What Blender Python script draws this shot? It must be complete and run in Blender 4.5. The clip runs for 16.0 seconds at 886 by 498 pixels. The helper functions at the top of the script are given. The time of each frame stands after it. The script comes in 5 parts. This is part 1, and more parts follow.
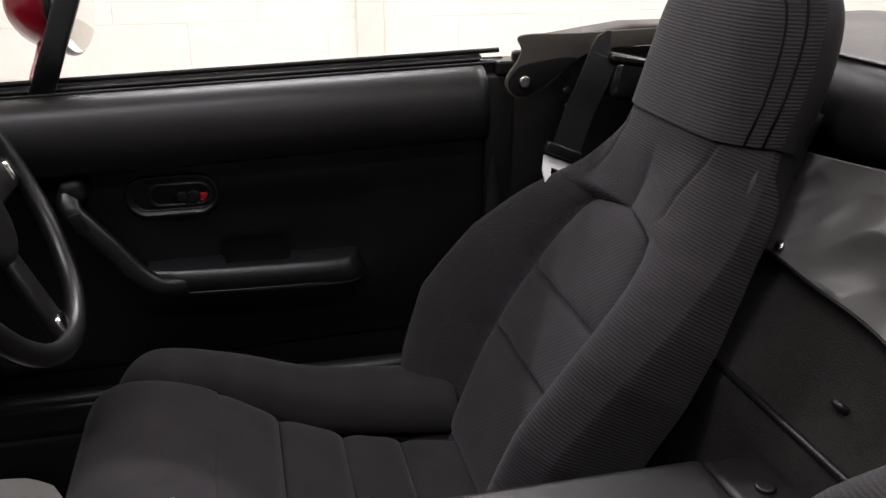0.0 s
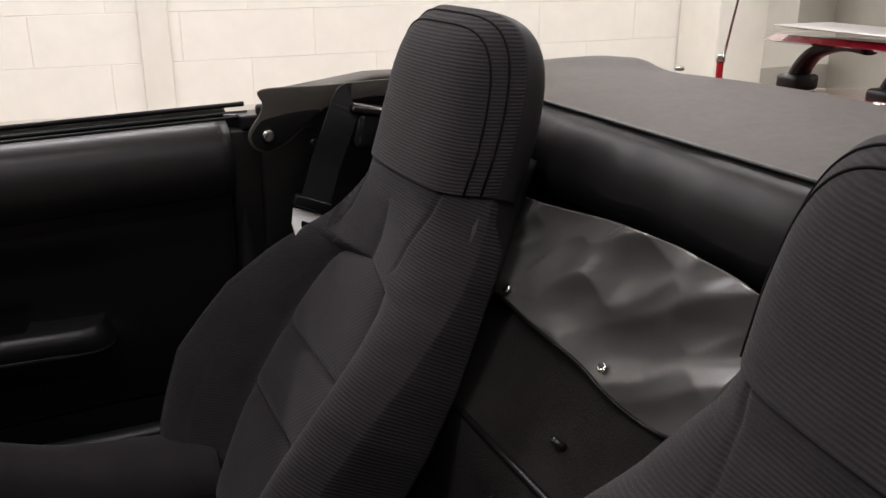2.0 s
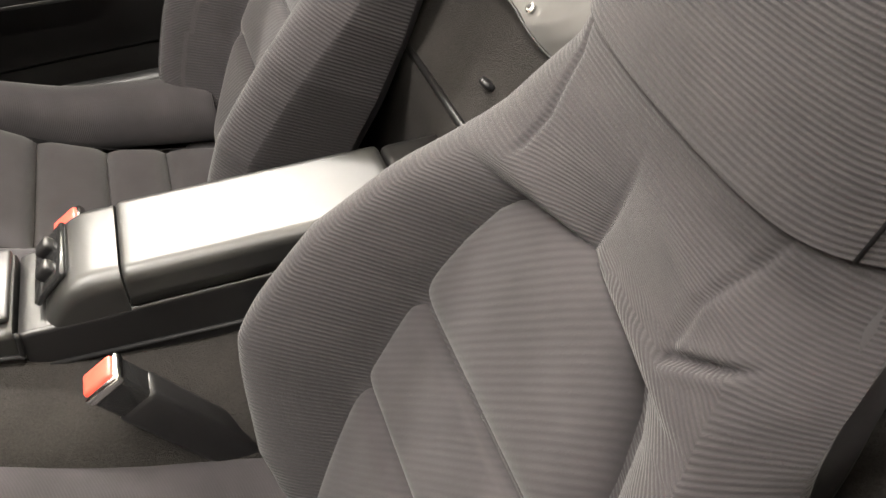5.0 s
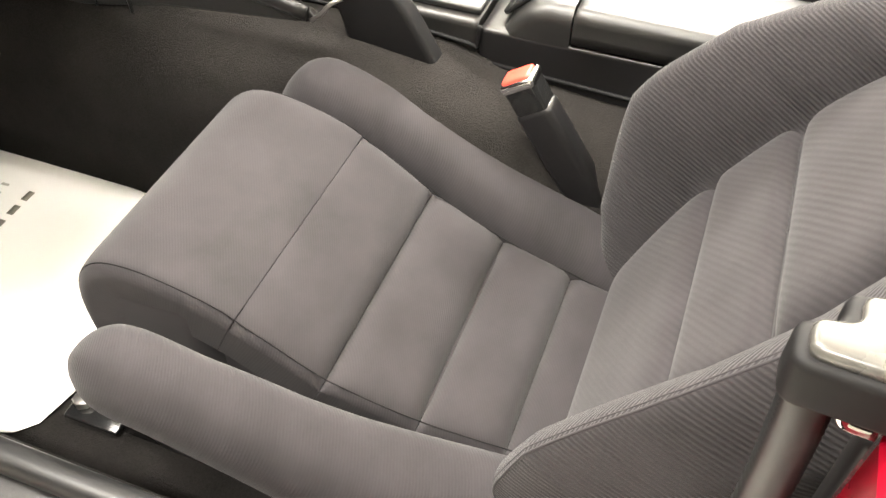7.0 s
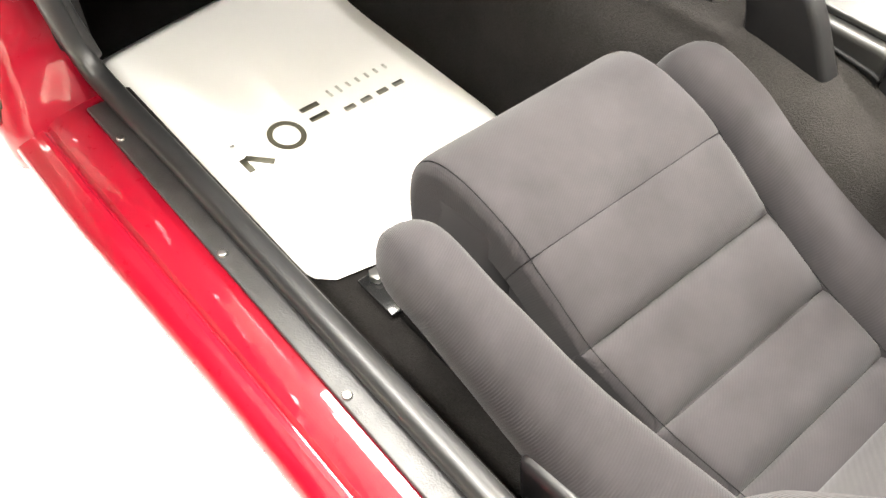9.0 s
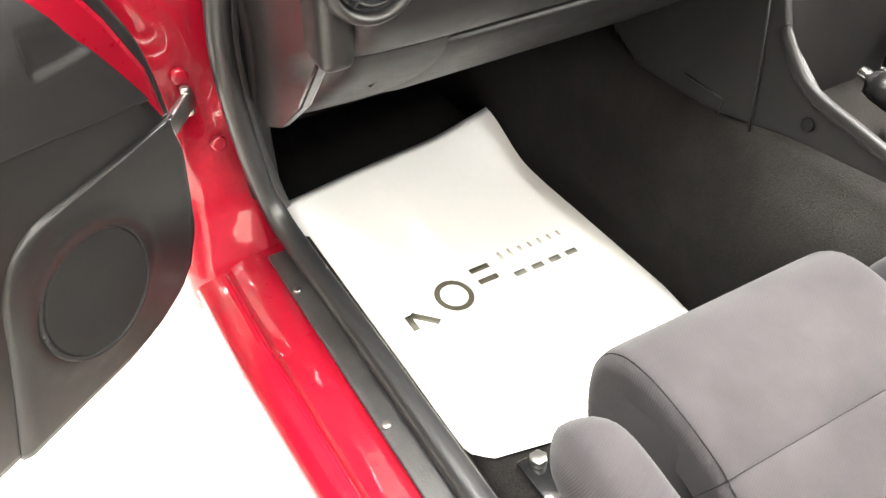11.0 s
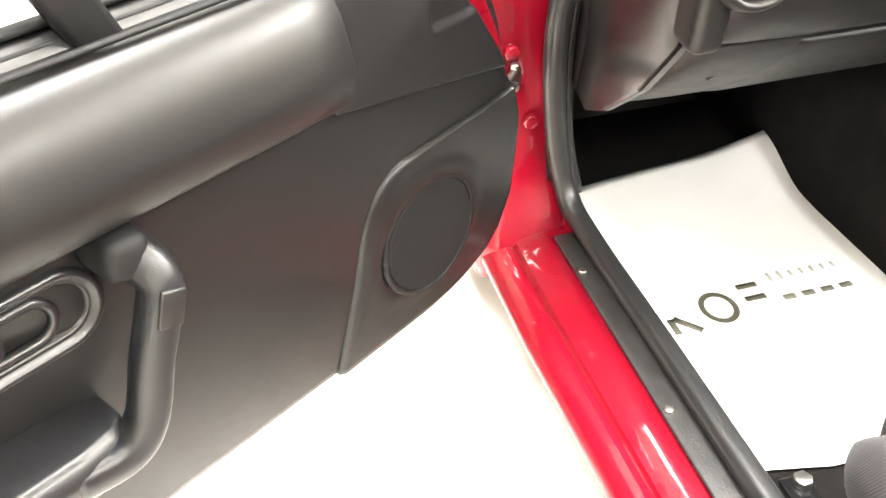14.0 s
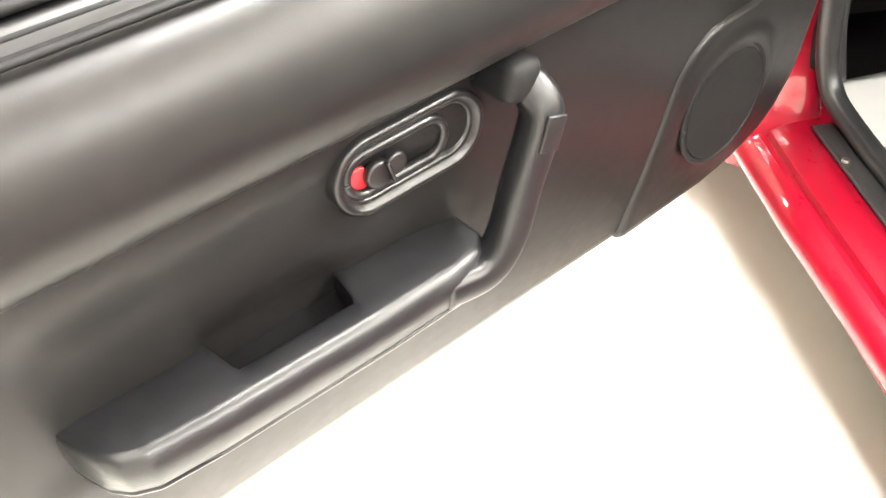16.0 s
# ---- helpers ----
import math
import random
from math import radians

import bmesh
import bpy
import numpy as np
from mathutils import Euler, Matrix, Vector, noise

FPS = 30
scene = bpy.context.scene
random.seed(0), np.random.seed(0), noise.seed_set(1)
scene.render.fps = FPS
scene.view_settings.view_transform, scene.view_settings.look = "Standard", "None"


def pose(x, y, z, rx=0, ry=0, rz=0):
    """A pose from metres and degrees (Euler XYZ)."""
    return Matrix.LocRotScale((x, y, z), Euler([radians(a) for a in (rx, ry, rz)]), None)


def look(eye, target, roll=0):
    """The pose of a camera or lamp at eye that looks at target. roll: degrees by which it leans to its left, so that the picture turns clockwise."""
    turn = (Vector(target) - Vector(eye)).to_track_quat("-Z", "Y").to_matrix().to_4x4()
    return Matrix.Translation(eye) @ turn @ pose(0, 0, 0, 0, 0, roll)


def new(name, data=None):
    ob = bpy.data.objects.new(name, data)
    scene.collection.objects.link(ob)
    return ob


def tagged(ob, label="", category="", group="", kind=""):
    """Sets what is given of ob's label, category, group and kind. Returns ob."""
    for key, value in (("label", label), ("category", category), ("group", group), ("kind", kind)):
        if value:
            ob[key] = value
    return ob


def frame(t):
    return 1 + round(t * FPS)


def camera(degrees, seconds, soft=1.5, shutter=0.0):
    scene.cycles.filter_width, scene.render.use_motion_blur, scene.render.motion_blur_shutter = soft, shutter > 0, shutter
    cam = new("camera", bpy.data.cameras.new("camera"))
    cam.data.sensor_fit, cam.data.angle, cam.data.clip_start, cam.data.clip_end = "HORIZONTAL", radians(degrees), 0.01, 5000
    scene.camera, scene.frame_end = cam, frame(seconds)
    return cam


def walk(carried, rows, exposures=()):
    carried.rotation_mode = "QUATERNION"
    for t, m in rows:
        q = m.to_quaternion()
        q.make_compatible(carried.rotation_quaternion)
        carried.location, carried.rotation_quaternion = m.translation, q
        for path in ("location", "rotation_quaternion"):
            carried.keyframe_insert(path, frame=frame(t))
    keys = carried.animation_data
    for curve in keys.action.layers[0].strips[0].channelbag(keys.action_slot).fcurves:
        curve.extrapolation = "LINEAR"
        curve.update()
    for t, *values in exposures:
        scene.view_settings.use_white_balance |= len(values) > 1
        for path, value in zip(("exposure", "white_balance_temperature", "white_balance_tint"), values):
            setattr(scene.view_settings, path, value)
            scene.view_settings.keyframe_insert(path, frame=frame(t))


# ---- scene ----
cam = camera(53.9, 16.0)
PATH = [
    (0, (0.313, 0.638, 1.164), (-0.111, -1.175, 0.435), -0.1),
    (0.5, (0.299, 0.638, 1.178), (-0.22, -1.169, 0.497), 0.8),
    (1, (0.25, 0.635, 1.187), (-0.357, -1.16, 0.548), 0.6),
    (1.5, (0.218, 0.644, 1.191), (-0.475, -1.12, 0.555), 0.1),
    (2, (0.193, 0.662, 1.189), (-0.6, -1.053, 0.531), 0.1),
    (2.5, (0.157, 0.685, 1.181), (-0.721, -0.971, 0.485), -0.0),
    (3, (0.132, 0.711, 1.183), (-0.797, -0.877, 0.398), -0.1),
    (3.2, (0.123, 0.72, 1.178), (-0.809, -0.847, 0.355), -0.0),
    (5.3, (0.031, 0.767, 1.168), (-0.274, -0.676, -0.183), -3.3),
    (5.5, (0.025, 0.774, 1.159), (-0.179, -0.662, -0.218), -3.4),
    (6, (0.001, 0.809, 1.153), (0.081, -0.552, -0.310), -4.3),
    (6.5, (0.001, 0.870, 1.139), (0.267, -0.455, -0.336), -1.1),
    (7, (-0.018, 0.929, 1.146), (0.466, -0.354, -0.309), 0.4),
    (7.5, (-0.022, 0.951, 1.152), (0.635, -0.188, -0.354), 1.4),
    (8, (-0.036, 0.951, 1.154), (0.764, -0.047, -0.383), 0.9),
    (8.5, (-0.034, 0.947, 1.152), (0.865, 0.03, -0.382), 1.2),
    (9, (-0.014, 0.937, 1.15), (0.98, 0.091, -0.366), 0.6),
    (9.5, (0.013, 0.927, 1.147), (1.088, 0.134, -0.342), -0.5),
    (10, (0.039, 0.929, 1.152), (1.216, 0.17, -0.276), -1.6),
    (10.2, (0.048, 0.931, 1.152), (1.261, 0.185, -0.252), -1.7),
    (12.3, (0.09, 0.966, 1.141), (1.577, 0.28, -0.006), -1.5),
    (12.5, (0.091, 0.973, 1.141), (1.59, 0.316, -0.008), -1.4),
    (13, (0.092, 0.999, 1.14), (1.616, 0.427, -0.023), -1.4),
    (13.5, (0.081, 1.038, 1.136), (1.617, 0.561, -0.052), -1.4),
    (14, (0.065, 1.092, 1.135), (1.597, 0.726, -0.097), -2.4),
    (14.5, (0.052, 1.153, 1.136), (1.57, 0.867, -0.134), -3.9),
    (15, (0.043, 1.216, 1.137), (1.553, 1.029, -0.161), -4.7),
    (15.5, (0.039, 1.267, 1.128), (1.547, 1.178, -0.183), -4.8),
    (16, (0.033, 1.285, 1.116), (1.499, 1.201, -0.241), -4.8),
]
EXPOSURES = [(0, -0.68, 5900, 18), (0.6, -0.78, 5950, 18), (1.0, -1.17, 6000, 18), (2.0, -1.12, 6050, 19), (3.2, -1.01, 5800, 21), (4.2, 0.3, 6350, 15), (5.3, 1.80, 6600, 10), (7, 1.97, 6600, 10), (8, 2.10, 6450, 9), (9, 2.30, 6400, 9), (10.2, 2.44, 6250, 9), (12.5, 2.61, 6150, 10), (14.5, 2.63, 6250, 10), (16, 2.57, 6250, 10)]
walk(cam, [(t, look(eye, target, roll)) for t, eye, target, roll in PATH], EXPOSURES)

# ---- world, sun, large lights, exposure ----
LAMP = 55
world = bpy.data.worlds.new("world")
scene.world = world
world.use_nodes = True
world.node_tree.nodes["Background"].inputs[0].default_value = (0.9, 0.88, 0.82, 1)
world.node_tree.nodes["Background"].inputs[1].default_value = 0.15


# ---- materials ----
def nodes_of(name):
    m = bpy.data.materials.new(name)
    m.use_nodes = True
    nt = m.node_tree
    return m, nt, nt.nodes["Principled BSDF"]


def coords(nt, kind="Object", scale=(1, 1, 1)):
    tc, mp = nt.nodes.new("ShaderNodeTexCoord"), nt.nodes.new("ShaderNodeMapping")
    mp.inputs["Scale"].default_value = scale
    nt.links.new(tc.outputs[kind], mp.inputs[0])
    return mp.outputs[0]


def noise_node(nt, vec, scale, detail=4, rough=0.6):
    n = nt.nodes.new("ShaderNodeTexNoise")
    n.inputs["Scale"].default_value, n.inputs["Detail"].default_value, n.inputs["Roughness"].default_value = scale, detail, rough
    nt.links.new(vec, n.inputs["Vector"])
    return n.outputs[0]


def ramp(nt, fac, stops):
    r = nt.nodes.new("ShaderNodeValToRGB")
    while len(r.color_ramp.elements) < len(stops):
        r.color_ramp.elements.new(0.5)
    for e, (p, c) in zip(r.color_ramp.elements, stops):
        e.position, e.color = p, (*c, 1) if len(c) == 3 else c
    nt.links.new(fac, r.inputs[0])
    return r.outputs[0]


def maths(nt, op, a, b):
    m = nt.nodes.new("ShaderNodeMath")
    m.operation = op
    for i, v in enumerate((a, b)):
        if isinstance(v, (int, float)):
            m.inputs[i].default_value = v
        else:
            nt.links.new(v, m.inputs[i])
    return m.outputs[0]


def bump(nt, bsdf, height, strength, distance=0.001, into="Normal"):
    b = nt.nodes.new("ShaderNodeBump")
    b.inputs["Strength"].default_value, b.inputs["Distance"].default_value = strength, distance
    nt.links.new(height, b.inputs["Height"])
    nt.links.new(b.outputs[0], bsdf.inputs[into])


def scaled(c, k):
    return tuple(min(1, v * k) for v in c)


def surface(name, color, rough=0.5, metal=0.0, grain=0.0, grain_scale=600, vary=0.12, vary_scale=9, coat=0.0, spec=0.5):
    """Plastic, rubber, vinyl or metal: blotchy colour and gloss, and a fine grain."""
    m, nt, p = nodes_of(name)
    vec = coords(nt)
    blot = noise_node(nt, vec, vary_scale)
    nt.links.new(ramp(nt, blot, [(0.3, scaled(color, 1 - vary)), (0.7, scaled(color, 1 + vary))]), p.inputs["Base Color"])
    fine = noise_node(nt, vec, 70, 3)
    nt.links.new(maths(nt, "ADD", maths(nt, "MULTIPLY", fine, 0.16), rough - 0.08), p.inputs["Roughness"])
    p.inputs["Metallic"].default_value = metal
    p.inputs["Coat Weight"].default_value, p.inputs["Coat Roughness"].default_value = coat, 0.04
    p.inputs["Specular IOR Level"].default_value = spec
    if grain:
        bump(nt, p, noise_node(nt, vec, grain_scale, 2), grain, 0.0006)
    return m


def fabric(name, color, rib, rib_depth, along="Y", twill=0.0, shown=0.32, pin=0.0):
    """Woven seat cloth with ribs across the length of the piece (UV is in metres)."""
    m, nt, p = nodes_of(name)
    vec = coords(nt, "UV")
    sep = nt.nodes.new("ShaderNodeSeparateXYZ")
    nt.links.new(vec, sep.inputs[0])
    wob = noise_node(nt, vec, 25, 2)
    v = maths(nt, "ADD", sep.outputs[along], maths(nt, "MULTIPLY", wob, 0.002))
    if twill:
        v = maths(nt, "ADD", v, maths(nt, "MULTIPLY", sep.outputs["X"], twill))
    wave = maths(nt, "ADD", maths(nt, "MULTIPLY", maths(nt, "SINE", maths(nt, "MULTIPLY", v, 2 * math.pi / rib), 0), 0.5), 0.5)
    weave = noise_node(nt, vec, 900, 2)
    broken = maths(nt, "MULTIPLY", wave, maths(nt, "ADD", maths(nt, "MULTIPLY", noise_node(nt, vec, 330, 2), 1.3), 0.35))
    h = maths(nt, "ADD", broken, maths(nt, "MULTIPLY", weave, 0.6))
    if pin:
        # thin pale threads across the ribs
        across = maths(nt, "ADD", maths(nt, "ADD", sep.outputs["X"], maths(nt, "MULTIPLY", sep.outputs["Y"], -0.4)), maths(nt, "MULTIPLY", wob, 0.004))
        line = maths(nt, "POWER", maths(nt, "ADD", maths(nt, "MULTIPLY", maths(nt, "SINE", maths(nt, "MULTIPLY", across, 2 * math.pi / 0.0145), 0), 0.5), 0.5), 14)
        h = maths(nt, "ADD", h, maths(nt, "MULTIPLY", maths(nt, "MULTIPLY", line, maths(nt, "ADD", noise_node(nt, vec, 160, 2), 0.2)), pin))
    blot = noise_node(nt, vec, 14, 3)
    shade = maths(nt, "ADD", maths(nt, "MULTIPLY", h, shown), maths(nt, "MULTIPLY", blot, 0.87 - shown))
    nt.links.new(ramp(nt, shade, [(0.2, scaled(color, 0.58)), (0.85, scaled(color, 1.36))]), p.inputs["Base Color"])
    p.inputs["Roughness"].default_value = 0.92
    p.inputs["Specular IOR Level"].default_value = 0.2
    p.inputs["Sheen Weight"].default_value, p.inputs["Sheen Roughness"].default_value = 0.10, 0.5
    bump(nt, p, h, rib_depth, 0.0015)
    return m


def carpet(name, color):
    m, nt, p = nodes_of(name)
    vec = coords(nt)
    fuzz, blot = noise_node(nt, vec, 420, 3, 0.8), noise_node(nt, vec, 11, 4)
    nt.links.new(ramp(nt, maths(nt, "ADD", maths(nt, "MULTIPLY", fuzz, 0.6), maths(nt, "MULTIPLY", blot, 0.4)),
                      [(0.3, scaled(color, 0.5)), (0.7, scaled(color, 1.6))]), p.inputs["Base Color"])
    p.inputs["Roughness"].default_value = 1.0
    p.inputs["Specular IOR Level"].default_value = 0.1
    bump(nt, p, fuzz, 0.9, 0.004)
    return m


CLOTH = (0.028, 0.0252, 0.0268)
M_PANEL = fabric("seat_cloth_twill", scaled(CLOTH, 0.92), 0.0088, 0.16, twill=-1.0, shown=0.12)
M_SIDE = fabric("seat_cloth_rough_twill", scaled(CLOTH, 0.92), 0.0030, 0.22, twill=0.5, shown=0.14, pin=0.08)
M_SMOOTH = fabric("seat_cloth_plain", CLOTH, 0.0030, 0.10, twill=0.6, shown=0.13)
M_BOLSTER = fabric("seat_cloth_ribbed", scaled(CLOTH, 0.82), 0.0043, 0.46, shown=0.26, pin=0.05)
M_HEAD = fabric("seat_cloth_headrest", scaled(CLOTH, 0.84), 0.0046, 0.45, shown=0.26)
# seam grooves become dark lines, their darkness put into the colour
M_SEAM = surface("dark_seam_groove", (0.008, 0.0074, 0.008), 0.8, spec=0.1)
M_VINYL = surface("black_grained_vinyl", (0.0070, 0.0066, 0.0064), 0.38, grain=0.08, grain_scale=900, spec=0.28)
M_SHELL = surface("seat_side_vinyl", (0.016, 0.015, 0.0157), 0.5, grain=0.2, grain_scale=800, spec=0.32)
M_MATTE = surface("matte_black_plastic", (0.005, 0.0048, 0.005), 0.6, spec=0.2)
M_PAD = surface("padded_black_vinyl", (0.0075, 0.007, 0.007), 0.46, grain=0.2, grain_scale=700, spec=0.21)
M_PLASTIC = surface("black_satin_plastic", (0.009, 0.0087, 0.009), 0.32, grain=0.12, grain_scale=1100, spec=0.45)
M_DASH = surface("dash_soft_plastic", (0.0080, 0.0075, 0.0072), 0.43, grain=0.2, grain_scale=900, spec=0.33)
M_CONSOLE = surface("console_satin_plastic", (0.012, 0.0118, 0.011), 0.40, grain=0.15, grain_scale=900, spec=0.55)
M_ARM = surface("worn_hard_plastic", (0.008, 0.008, 0.0088), 0.34, grain=0.25, grain_scale=700, spec=0.42, vary=0.2, vary_scale=60)
M_GREYTRIM = surface("satin_grey_trim", (0.06, 0.057, 0.054), 0.42, grain=0.2, grain_scale=900)
M_RUBBER = surface("black_rubber", (0.011, 0.011, 0.011), 0.40, spec=0.45)
M_HEADBACK = surface("headrest_vinyl", (0.019, 0.0176, 0.0186), 0.55, grain=0.25, grain_scale=800, spec=0.28)
M_SCUFF = surface("scuffed_grained_plastic", (0.022, 0.0215, 0.021), 0.45, grain=0.7, grain_scale=420, spec=0.6, vary=0.3, vary_scale=40)
M_GLOSSBLACK = surface("gloss_black", (0.012, 0.012, 0.012), 0.16)
M_CARPET = carpet("black_carpet", (0.0212, 0.0194, 0.018))
M_RED = surface("red_car_paint", (0.180, 0.0022, 0.010), 0.3, coat=1.0, vary=0.03, spec=0.1)
M_PAPER = surface("white_paper", (0.90, 0.89, 0.87), 0.75, vary=0.02, vary_scale=4)
M_ENDPANEL = surface("satin_end_panel", (0.008, 0.0065, 0.0065), 0.2, spec=0.45)
# metal tongue whose glint is put into a white, mostly diffuse base
M_TONGUE = surface("glint_white_tongue", (0.86, 0.85, 0.83), 0.5, metal=0.35, vary=0.04)
M_INK = surface("dark_print", (0.09, 0.085, 0.06), 0.5)
M_INKMID = surface("grey_print", (0.20, 0.195, 0.16), 0.5)
M_INKPALE = surface("pale_print", (0.55, 0.54, 0.50), 0.6)
# black cap plate: part of its ceiling reflection is put into the base
M_CAP = surface("pale_reflection_cap", (0.055, 0.053, 0.048), 0.25, spec=0.8, vary=0.06)
M_CHROME = surface("chrome", (0.75, 0.74, 0.72), 0.14, metal=1.0, vary=0.03)
M_STEEL = surface("zinc_steel", (0.42, 0.41, 0.39), 0.34, metal=1.0)
M_REDBUTTON = surface("red_button_plastic", (0.80, 0.07, 0.045), 0.35, vary=0.04)
M_REDTAB = surface("red_lever_plastic", (0.55, 0.02, 0.025), 0.35, vary=0.04)
M_WEB = surface("seat_belt_webbing", (0.009, 0.009, 0.0095), 0.6, grain=0.4, grain_scale=700)
M_TOPCLOTH = surface("soft_top_vinyl", (0.062, 0.055, 0.044), 0.6, grain=0.4, grain_scale=700)
M_SHEET = surface("creased_glossy_vinyl", (0.095, 0.092, 0.088), 0.22, spec=0.8, grain=0.10, grain_scale=500)
M_GRILLE = surface("speaker_cloth", (0.006, 0.0057, 0.0055), 0.8, grain=0.5, grain_scale=900, spec=0.15)
M_FLOOR = surface("cream_floor_tile", (0.90, 0.878, 0.815), 0.35, vary=0.04, vary_scale=2)
M_WALL = surface("white_wall_paint", (0.755, 0.735, 0.665), 0.7, grain=0.5, grain_scale=60, vary=0.03)
M_MIRROR = surface("mirror_glass", (0.9, 0.9, 0.9), 0.03, metal=1.0, vary=0.0)


# ---- mesh helpers ----
def mesh_object(name, verts, faces, mat, parent=None, label="", smooth=True, uvs=None):
    me = bpy.data.meshes.new(name)
    me.from_pydata([tuple(v) for v in verts], [], faces)
    if smooth:
        me.polygons.foreach_set("use_smooth", [True] * len(me.polygons))
    if uvs is not None:
        layer = me.uv_layers.new(name="UVMap")
        idx = np.empty(len(me.loops), dtype=np.int32)
        me.loops.foreach_get("vertex_index", idx)
        layer.data.foreach_set("uv", np.asarray(uvs, dtype=np.float32)[idx].ravel())
    bm = bmesh.new()
    bm.from_mesh(me)
    bmesh.ops.recalc_face_normals(bm, faces=bm.faces)
    bm.to_mesh(me)
    bm.free()
    me.materials.append(mat)
    ob = new(name, me)
    if parent is not None:
        ob.parent = parent
    if label:
        tagged(ob, label)
    return ob


def part(name, bm, mat, parent=None, label="", smooth=True):
    me = bpy.data.meshes.new(name)
    bmesh.ops.recalc_face_normals(bm, faces=bm.faces)
    bm.to_mesh(me)
    bm.free()
    if smooth:
        me.polygons.foreach_set("use_smooth", [True] * len(me.polygons))
    me.materials.append(mat)
    ob = new(name, me)
    if parent is not None:
        ob.parent = parent
    if label:
        tagged(ob, label)
    return ob


def thing(name, label, category, at=(0, 0, 0), group="", kind="", turn=0):
    ob = new(name)
    ob.empty_display_size = 0.05
    ob.matrix_basis = pose(*at, 0, 0, turn)
    return tagged(ob, label, category, group, kind)


def box(size, m=None, bevel=0.004, seg=2):
    bm = bmesh.new()
    bmesh.ops.create_cube(bm, size=1)
    bmesh.ops.scale(bm, vec=size, verts=bm.verts)
    if bevel:
        bmesh.ops.bevel(bm, geom=bm.edges[:], offset=min(bevel, min(size) * 0.45), segments=seg, profile=0.5, affect="EDGES")
    if m is not None:
        bmesh.ops.transform(bm, matrix=m, verts=bm.verts)
    return bm


def disc(r, h, m=None, seg=32, bevel=0.0):
    bm = bmesh.new()
    bmesh.ops.create_cone(bm, cap_ends=True, segments=seg, radius1=r, radius2=r, depth=h)
    if bevel:
        es = [e for e in bm.edges if abs(e.verts[0].co.z - e.verts[1].co.z) < 1e-6]
        bmesh.ops.bevel(bm, geom=es, offset=bevel, segments=3, profile=0.5, affect="EDGES")
    if m is not None:
        bmesh.ops.transform(bm, matrix=m, verts=bm.verts)
    return bm


def grid(fn, nu, nv, u0=0.0, u1=1.0, v0=0.0, v1=1.0, wrap_u=False):
    """Verts and faces of a sheet fn(u, v)."""
    us = [u0 + (u1 - u0) * i / (nu if wrap_u else nu - 1) for i in range(nu)]
    vs = [v0 + (v1 - v0) * j / (nv - 1) for j in range(nv)]
    verts = [fn(u, v) for v in vs for u in us]
    faces = []
    for j in range(nv - 1):
        for i in range(nu if wrap_u else nu - 1):
            k = (i + 1) % nu
            faces.append((j * nu + i, j * nu + k, (j + 1) * nu + k, (j + 1) * nu + i))
    return verts, faces


def loft(rings, cap=True):
    n = len(rings[0])
    verts = [p for r in rings for p in r]
    faces = [(j * n + i, j * n + (i + 1) % n, (j + 1) * n + (i + 1) % n, (j + 1) * n + i) for j in range(len(rings) - 1) for i in range(n)]
    if cap:
        faces += [tuple(range(n))[::-1], tuple((len(rings) - 1) * n + i for i in range(n))]
    return verts, faces


def loft_capped(rings):
    """A loft whose end faces have corners of their own, so that they shade flat."""
    v, f = loft(rings, False)
    n = len(rings[0])
    for r, flip in ((rings[0], True), (rings[-1], False)):
        k = len(v)
        v = v + [Vector(p) for p in r]
        f.append(tuple(range(k, k + n))[::-1] if flip else tuple(range(k, k + n)))
    return v, f


def smooth_path(pts, n):
    """n points along a Catmull-Rom curve through pts."""
    p = [Vector(q) for q in pts]
    p = [p[0] * 2 - p[1]] + p + [p[-1] * 2 - p[-2]]
    out, segs = [], len(p) - 3
    for k in range(n):
        t = k / (n - 1) * segs
        i = min(int(t), segs - 1)
        t -= i
        a, b, c, d = p[i:i + 4]
        out.append(0.5 * (2 * b + (c - a) * t + (2 * a - 5 * b + 4 * c - d) * t * t + (3 * b - a - 3 * c + d) * t ** 3))
    return out


def sweep(path, profile, up=(0, 0, 1), scale=None, closed=True, cap=True):
    """Sweeps a profile of (side, up) pairs along a path. scale: a function of 0..1 to a factor or a pair of them."""
    rings, up, n = [], Vector(up), len(path)
    for k, p in enumerate(path):
        t = (Vector(path[min(k + 1, n - 1)]) - Vector(path[max(k - 1, 0)])).normalized()
        side = t.cross(up).normalized()
        top = side.cross(t)
        s = scale(k / (n - 1)) if scale else 1
        sx, sy = s if isinstance(s, tuple) else (s, s)
        rings.append([Vector(p) + side * (x * sx) + top * (y * sy) for x, y in profile])
    if closed:
        return loft(rings, cap)
    m = len(profile)
    return ([q for r in rings for q in r],
            [(j * m + i, j * m + i + 1, (j + 1) * m + i + 1, (j + 1) * m + i) for j in range(n - 1) for i in range(m - 1)])


def oval(a, b, n=16, e=2.0):
    out = []
    for k in range(n):
        c, s = math.cos(2 * math.pi * k / n), math.sin(2 * math.pi * k / n)
        out.append((a * math.copysign(abs(c) ** (2 / e), c), b * math.copysign(abs(s) ** (2 / e), s)))
    return out


def tube(name, pts, r, mat, parent=None, label="", n=10, smooth=None, up=(0, 0, 1)):
    path = smooth_path(pts, smooth) if smooth else [Vector(p) for p in pts]
    v, f = sweep(path, oval(r, r, n), up)
    return mesh_object(name, v, f, mat, parent, label)


